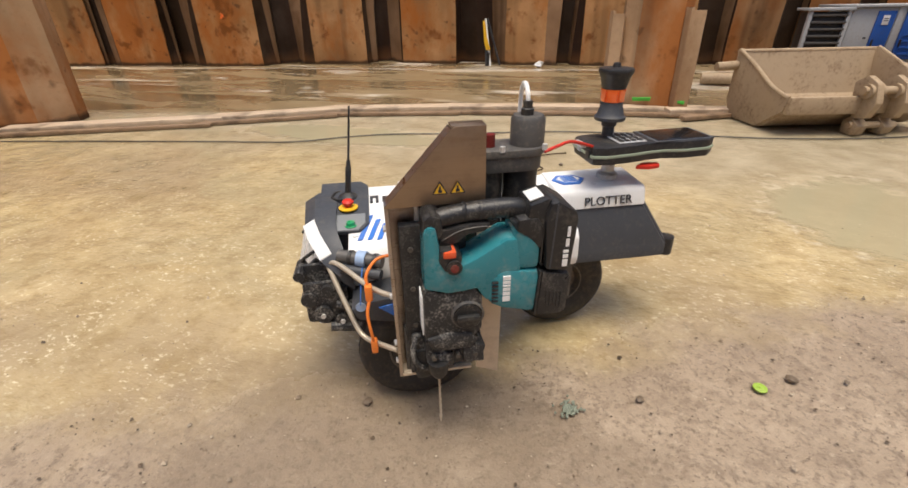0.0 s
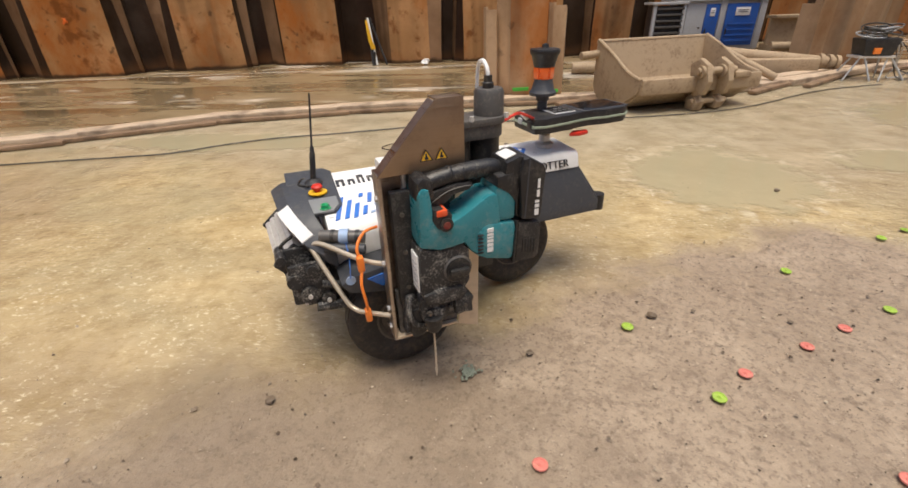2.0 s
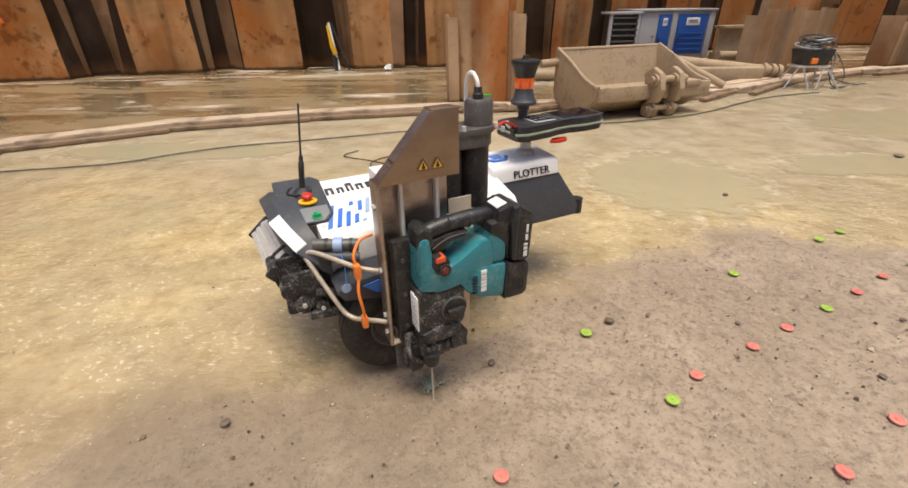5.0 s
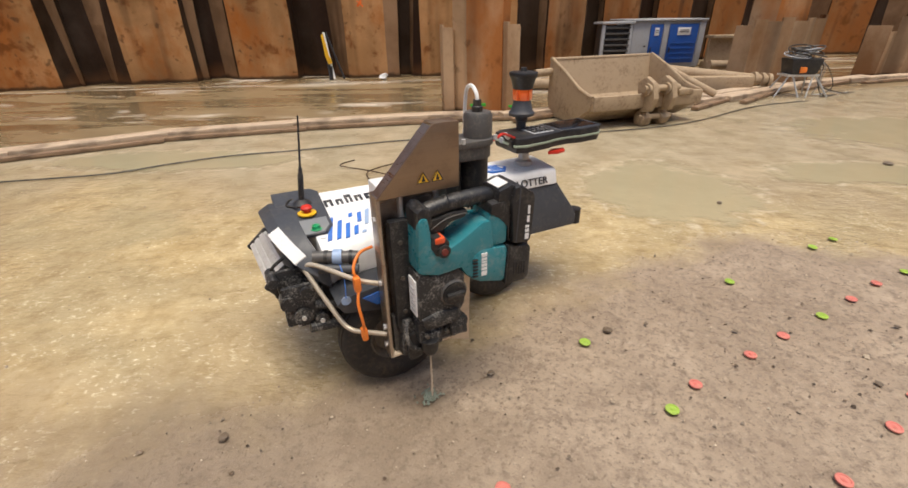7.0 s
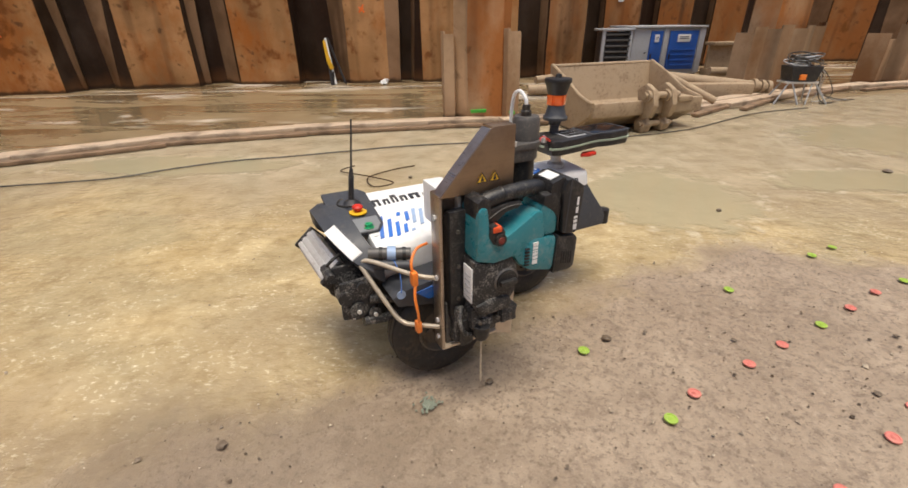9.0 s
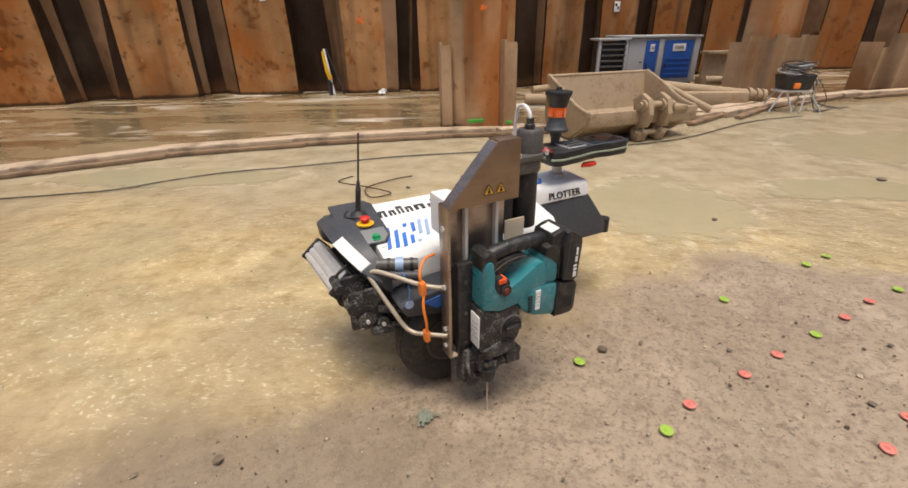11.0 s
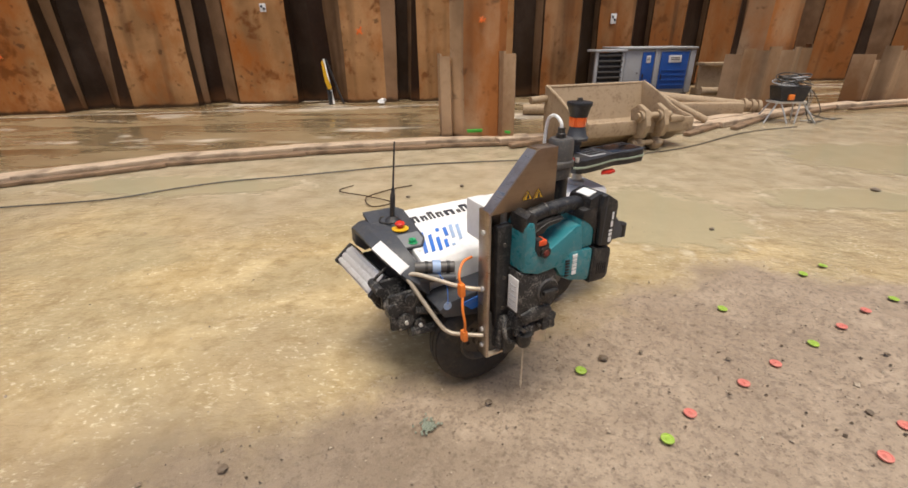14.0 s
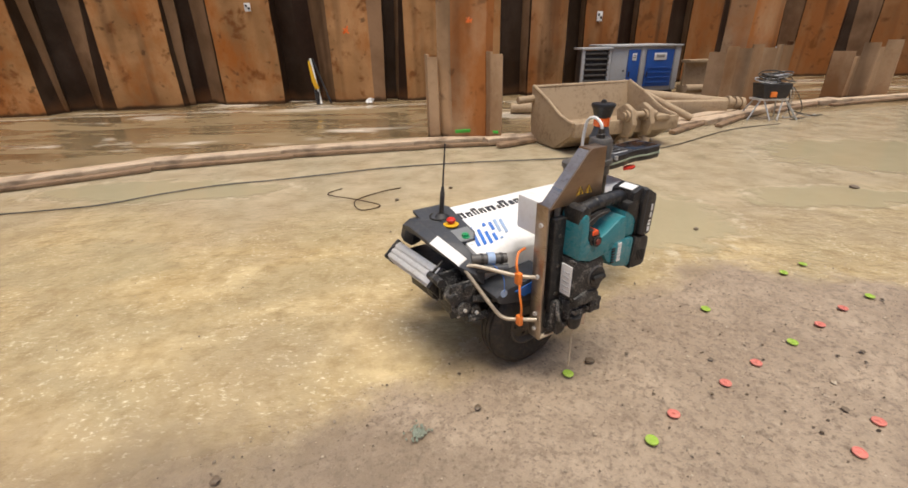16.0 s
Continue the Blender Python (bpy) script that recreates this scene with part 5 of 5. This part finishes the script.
def plank(x0, y0, x1, y1, w, h, z, mat, label):
    d = Vector((x1 - x0, y1 - y0, 0))
    bm = box(0, d.length, -w / 2, w / 2, 0, h, 0.006)
    bmesh.ops.subdivide_edges(bm, edges=[e for e in bm.edges if e.calc_length() > d.length * 0.7], cuts=14)
    for v in bm.verts:
        v.co += 0.007 * noise.noise_vector(v.co * 1.2 + Vector((x0, y0, 0))) * Vector((0, 1, 0.35)) + 0.0025 * noise.noise_vector(v.co * 9)
    ob = part("timber_plank", bm, mat)
    ob.matrix_basis = Matrix.Translation((x0, y0, z)) @ pose(0, 0, 0, 0, 0, math.degrees(math.atan2(d.y, d.x)))
    return tagged(ob, label, "plank", "timber edging")


def build_timbers():
    line = [(-4.55, 2.35), (-3.28, 3.10), (-2.50, 3.66), (-1.55, 4.02), (-0.45, 4.28), (0.40, 4.42)]
    for k in range(len(line) - 1):
        (a, b), (c, d) = line[k], line[k + 1]
        plank(a, b, c + 0.1, d + 0.04, 0.15, 0.042, 0.0, M_WOOD, "wet sawn timber plank edging the floor")
        plank(a + 0.03, b - 0.15, c + 0.15, d - 0.15, 0.06, 0.026, 0.0, M_WOOD_DARK, "dark soaked timber batten beside the planks")
        plank(a - 0.05, b + 0.09, c + 0.05, d + 0.09, 0.12, 0.03, 0.0, M_WOOD, "thin wet board lying on the floor")
    for p in ((0.2, 4.25, 1.0, 4.55), (1.9, 4.72, 2.9, 5.32), (2.5, 5.02, 3.7, 5.86), (1.95, 4.9, 3.55, 5.95), (3.6, 5.85, 5.0, 6.55), (4.6, 6.3, 6.8, 7.0)):
        plank(*p, 0.13, 0.055, 0.0, M_WOOD, "muddy timber plank lying at the pit edge")
        plank(p[0] + 0.1, p[1] - 0.14, p[2] - 0.2, p[3] - 0.12, 0.07, 0.03, 0.0, M_WOOD_DARK, "dark soaked timber batten lying at the pit edge")
    for k, (a, b, r) in enumerate((((1.7, 5.75, 0.27), (3.28, 5.72, 0.10), 0.062), ((2.9, 6.35, 0.22), (4.3, 6.55, 0.18), 0.05), ((1.75, 5.35, 0.40), (2.35, 4.95, 0.08), 0.035), ((0.62, 6.0, 0.06), (2.2, 5.95, 0.06), 0.06))):
        pp = part("steel_pipe", rod(a, b, r, 18), M_MUD)
        tagged(pp, "muddy steel pipe lying across the timbers", "pipe", "pipes at the pit edge")
        if k == 0:
            for s in (0.90, 0.955, 1.0):
                q = Vector(a).lerp(Vector(b), s)
                d = (Vector(b) - Vector(a)).normalized() * 0.02
                part("flange", rod(q - d, q + d, r * 1.35, 18), M_MUD, pp, "pipe flange")
    blk = part("concrete_block", wrinkle(box(2.05, 3.05, 5.55, 5.75, 0, 0.17, 0.02), 0.008, 5), M_MUD)
    tagged(blk, "muddy sleeper beneath the steel pipes", "sleeper")
    blk = part("concrete_block", wrinkle(box(1.0, 2.2, 5.75, 6.1, 0, 0.22, 0.02), 0.008, 5), M_MUD)
    tagged(blk, "muddy sleeper behind the bucket", "sleeper")


def build_survey():
    t = thing("survey_staff", "yellow folding tripod leaning in a recess of the pile wall", "tripod", pose(-2.14, 7.12, 0))
    for a, b in (((-0.02, 0.10, 0.62), (0.09, 0.0, 0.0)), ((0.0, 0.13, 0.62), (0.22, 0.06, 0.0)), ((-0.03, 0.14, 0.60), (0.04, -0.04, 0.0))):
        part("leg", rod(a, b, 0.016, 8), M_BLACK if a[1] > 0.12 else M_LABEL, t)
    part("bag", wrinkle(prism([(-0.035, 0.58), (-0.015, 0.60), (0.015, 0.40), (0.075, 0.22), (0.025, 0.20), (-0.01, 0.32)], "y", 0.0, 0.06, 0.01), 0.006, 9), M_YELLOW, t, "yellow cover")
    part("foot", rod((0.05, 0, 0.0), (0.06, 0, 0.18), 0.022, 8), M_BLACK, t)

    w = thing("cable_stand", "black tub with coiled grey hose on a folding steel stand", "stand", pose(3.36, 5.36, 0) @ Matrix.Diagonal((0.62, 0.66, 0.84, 1)))
    for a, b in (((-0.20, -0.1, 0.26), (-0.40, -0.16, 0)), ((-0.16, -0.1, 0.26), (-0.06, -0.24, 0)), ((0.18, -0.1, 0.26), (0.06, -0.24, 0)), ((0.20, -0.1, 0.26), (0.44, -0.2, 0)), ((-0.18, 0.1, 0.26), (-0.30, 0.25, 0)), ((0.2, 0.1, 0.26), (0.34, 0.25, 0))):
        part("leg", rod(a, b, 0.012, 8), M_CABGREY, w, "galvanised leg")
    part("tray", box(-0.26, 0.26, -0.14, 0.14, 0.235, 0.26, 0.006), M_ALU, w)
    part("tub", prism([(-0.20, 0.26), (-0.26, 0.44), (0.26, 0.44), (0.20, 0.26)], "y", -0.15, 0.15, 0.02), M_BLACK, w, "black plastic tub")
    part("socket", box(-0.10, 0.0, -0.18, -0.14, 0.28, 0.345, 0.01), M_ORANGE, w, "orange socket box")
    random.seed(4)
    for k in range(18):
        r = 0.10 + 0.10 * random.random()
        cx, cy, cz = random.uniform(-.12, .18), random.uniform(-.06, .06), 0.43 + 0.007 * k
        tl = random.uniform(-.9, .9)
        pts = [(cx + r * math.cos(a) * 1.1, cy + r * math.sin(a) * 0.75, cz + tl * r * math.sin(a + k) * 0.5) for a in [2 * math.pi * j / 14 for j in range(15)]]
        part("hose", tube(pts, 0.008, 6, 3), (M_CABGREY, M_CABLE, M_GREYMETAL)[k % 3], w, "coiled grey hose")
    for k in range(5):
        e = (random.uniform(0.3, 1.0), random.uniform(-0.35, 0.15), 0.012)
        part("hanging_lead", tube([(0.2, 0, 0.44), (0.28 + 0.03 * k, -0.05, 0.35), (0.34 + 0.05 * k, e[1] * 0.6, 0.12), e, (e[0] + 0.25, e[1] + 0.05, 0.012)], 0.007, 6, 5), M_CABGREY if k % 2 else M_CABLE, w, "hanging lead")

    for (x, y, z, rz, sz) in ((-2.93, 7.235, 1.29, 1, 0.085), (2.32, 8.52, 1.14, 30, 0.12)):
        tg = part("survey_target", box(-sz / 2, sz / 2, -0.006, 0.0, -sz * 0.62, sz * 0.62, 0.001), M_LABEL)
        tg.matrix_basis = pose(x, y, z, 0, 0, rz)
        tagged(tg, "white survey target sheet with black marks on the pile wall", "target", "survey targets")
        for dx, dz in ((-0.2, 0.2), (0.2, -0.15)):
            part("mark", rod((dx * sz, -0.010, dz * sz), (dx * sz, -0.0065, dz * sz), sz * 0.2, 8), M_INK, tg)
    for (x, y, z, r) in ((-1.62, 7.315, 0.98, 0.06), (-6.05, 6.29, 0.72, 0.05), (0.06, 4.395, 1.0, 0.03)):
        random.seed(int(abs(x) * 50))
        bm = bmesh.new()
        for a in (38, 128, 150):
            m = pose(x + random.uniform(-0.3, 0.3) * r, y - 0.012, z + random.uniform(-0.3, 0.3) * r, 0, a + random.uniform(-9, 9), 0)
            bm_box(bm, -r * random.uniform(0.6, 1.1), r * random.uniform(0.6, 1.0), -0.003, 0.003, -r * 0.2, r * random.uniform(0.1, 0.3), 0.003, m)
        tagged(part("paint_mark", wrinkle(bm, 0.008, 30), M_ORANGEPAINT), "orange spray-paint cross on rusty steel", "paint mark", "spray-paint marks")


def build_floor_things():
    cable = [(-4.6, 2.05), (-3.6, 2.35), (-2.74, 2.59), (-2.46, 2.66), (-2.18, 2.75), (-1.94, 2.94), (-1.65, 3.11), (-1.3, 3.22), (-0.93, 3.36), (-0.54, 3.5), (0.1, 3.62), (0.9, 3.72), (1.7, 4.02), (2.6, 4.7), (3.3, 5.0)]
    tagged(part("floor_cable", tube([(x, y, 0.004) for x, y in cable], 0.005, 6, 5), M_CABLE), "thin black cable lying across the wet floor", "cable")
    tagged(part("wire_loop", tube([(-0.80, 3.00, 0.004), (-0.86, 2.88, 0.006), (-0.66, 2.76, 0.012), (-0.50, 2.66, 0.008), (-0.60, 2.60, 0.004), (-0.66, 2.74, 0.010), (-0.54, 2.92, 0.004), (-0.42, 3.0, 0.004)], 0.0035, 6, 5), M_DARK_RUST_SHADE), "loop of rusty wire lying on the floor", "wire")

    greens = [(0.254, 1.245), (0.40, 1.01), (0.983, 1.378), (0.81, 1.57), (1.25, 1.825), (1.375, 1.895), (1.44, 1.64)]
    reds = [(0.679, 1.201), (0.488, 1.091), (0.813, 1.283), (1.135, 1.47), (1.285, 1.565), (0.86, 0.97), (0.66, 0.84), (0.0, 0.807), (0.98, 1.06)]
    prof = [(0, 0.0036), (0.006, 0.0036), (0.0065, 0.0022), (0.0105, 0.0022), (0.011, 0.0036), (0.0140, 0.0036), (0.0152, 0.0028), (0.0156, 0.0), (0, 0.0)]
    first = {}
    random.seed(11)
    for mat, spots, label in ((M_GREENCAP, greens, "lime green plastic marker cap lying on the concrete"), (M_REDCAP, reds, "red plastic marker cap lying on the concrete")):
        for x, y in spots:
            m = pose(x, y, 0.0, random.uniform(-4, 4), random.uniform(-4, 4), random.uniform(0, 360))
            if mat not in first:
                cap = part("marker_cap", lathe(prof, 22), mat)
                part("spike", lathe([(0.0035, 0.003), (0.0035, 0.0052), (0, 0.0056)], 8), mat, cap)
                cap.matrix_basis = m
                first[mat] = tagged(cap, label, "cap", "marker caps")
            else:
                copy_thing(first[mat], m)

    stones = [(-0.60, 0.91, 0.018), (0.33, 1.30, 0.020), (-0.01, 1.12, 0.016), (0.69, 1.30, 0.012), (1.16, 1.33, 0.012), (2.39, 2.90, 0.034), (0.14, 0.88, 0.007), (0.93, 1.10, 0.014), (1.12, 2.28, 0.02), (-0.42, 2.78, 0.02), (-0.10, 3.0, 0.022), (0.62, 1.16, 0.008), (0.45, 1.33, 0.01)]
    for k, (x, y, s) in enumerate(stones):
        s *= 0.62
        bm = bmesh.new()
        bmesh.ops.create_icosphere(bm, subdivisions=2, radius=s)
        for v in bm.verts:
            v.co += 0.5 * s * noise.noise_vector(v.co / s * 0.8 + Vector((k, 0, 0)))
            v.co.z = v.co.z * 0.42 + s * 0.16
        ob = part("stone", bm, M_STONE)
        ob.matrix_basis = pose(x, y, 0)
        tagged(ob, "small wet stone lying on the pit floor", "stone", "stones on the floor")
    # ring of dust round the drilled hole
    bm = bmesh.new()
    random.seed(5)
    for k in range(110):
        a, r = random.uniform(0, 6.28), abs(random.gauss(0, 0.013)) + 0.003
        s = random.uniform(0.0015, 0.0045)
        bmesh.ops.create_icosphere(bm, subdivisions=1, radius=s, matrix=Matrix.Translation((r * math.cos(a), r * math.sin(a), s * 0.4)))
    ob = part("drill_dust", bm, M_DUST)
    ob.matrix_basis = pose(-0.16, 1.04, 0)
    tagged(ob, "grey-green heap of drilling dust round a hole", "dust", kind="stuff")

    # grit and small rubble strewn over the bare concrete
    vs, fs = [], []
    rng = np.random.default_rng(3)
    for k in range(12000):
        x = rng.uniform(-1.9, 2.6)
        y = rng.uniform(0.35, 2.4)
        s = 0.0007 + 0.0009 * rng.exponential()
        on_bare = y < min(0.62 * x + 1.40, 1.95)
        if not on_bare and rng.random() > 0.12:
            continue
        n = len(vs)
        for q in ((1, 0, 0), (0, 1, 0), (-1, 0, 0), (0, -1, 0), (0, 0, 0.9)):
            vs.append((x + s * (q[0] + rng.uniform(-.3, .3)), y + s * (q[1] + rng.uniform(-.3, .3)), s * q[2] - 0.002))
        fs += [(n, n + 1, n + 4), (n + 1, n + 2, n + 4), (n + 2, n + 3, n + 4), (n + 3, n, n + 4)]
    me = bpy.data.meshes.new("grit")
    me.from_pydata(vs, [], fs)
    me.materials.append(M_GRIT)
    tagged(new("grit", me), "fine dark grit strewn over the concrete", "grit", kind="stuff")


def build_scrap():
    bm = bmesh.new()
    bmesh.ops.create_icosphere(bm, subdivisions=2, radius=0.06)
    for v in bm.verts:
        v.co += 0.05 * noise.noise_vector(v.co * 14)
        v.co.z = max(0.0, v.co.z * 0.8 + 0.03)
    ob = part("plastic_scrap", bm, M_LABEL, None, "", 20)
    ob.matrix_basis = pose(-1.33, 7.12, 0)
    tagged(ob, "crumpled white plastic scrap at the foot of the wall", "scrap")


build_scrap()
build_bucket()
build_cabinets()
build_timbers()
build_survey()
build_floor_things()


# ---------------------------------------------------------------- what moves
ROBOT = [
    (0.0, -0.4529, 1.1214, 0.000), (0.5, -0.3789, 1.1586, -0.006), (1.0, -0.3294, 1.1890, -0.003), (1.5, -0.2962, 1.2060, 0.001),
    (2.0, -0.2739, 1.2151, 0.001), (2.5, -0.2509, 1.2270, 0.004), (3.0, -0.2315, 1.2397, 0.006), (3.5, -0.2075, 1.2496, 0.008),
    (4.0, -0.2023, 1.2521, 0.007), (6.5, -0.2010, 1.2505, 0.001), (7.5, -0.1989, 1.2502, -0.001), (8.0, -0.1378, 1.2764, 0.003),
    (8.5, -0.1139, 1.2923, 0.006), (9.0, -0.0906, 1.3078, 0.008), (9.7, -0.0680, 1.3215, 0.012), (11.5, -0.0660, 1.3225, 0.015),
    (13.5, -0.0655, 1.3232, 0.016), (14.0, 0.0090, 1.3600, 0.026), (14.5, 0.0745, 1.3925, 0.040), (15.0, 0.1180, 1.4170, 0.050),
    (15.5, 0.1480, 1.4390, 0.058), (16.0, 0.1745, 1.4555, 0.056),
]
SLIDE = [(0.0, -0.002), (3.5, 0.0), (3.7, -0.003), (4.0, -0.023), (4.2, -0.037), (5.0, -0.085), (5.8, -0.085), (6.5, -0.043), (7.0, -0.016), (7.5, -0.003), (8.0, 0.0), (9.7, 0.0), (10.0, -0.010), (10.7, -0.080), (11.2, -0.098), (11.5, -0.089), (12.0, -0.063), (12.5, -0.037), (13.0, -0.016), (13.5, 0.0), (16.0, 0.002)]


def motions():
    walk(robot, [(t, Matrix.Translation((x, y, 0)) @ pose(0, 0, 0, 0, 0, HEADING + math.degrees(a))) for t, x, y, a in ROBOT])
    walk(drill, [(t, pose(0, 0, z)) for t, z in SLIDE])
    # the wheels roll over the way that the robot goes
    far, way = 0.0, []
    for k, (t, x, y, a) in enumerate(ROBOT):
        if k:
            _, x0, y0, _ = ROBOT[k - 1]
            far += math.hypot(x - x0, y - y0)
        way.append((t, far))
    for w in wheels:
        u, v, z = w.location
        walk(w, [(t, pose(u, v, z, 0, math.degrees(s / WHEEL_R), 0)) for t, s in way])


motions()
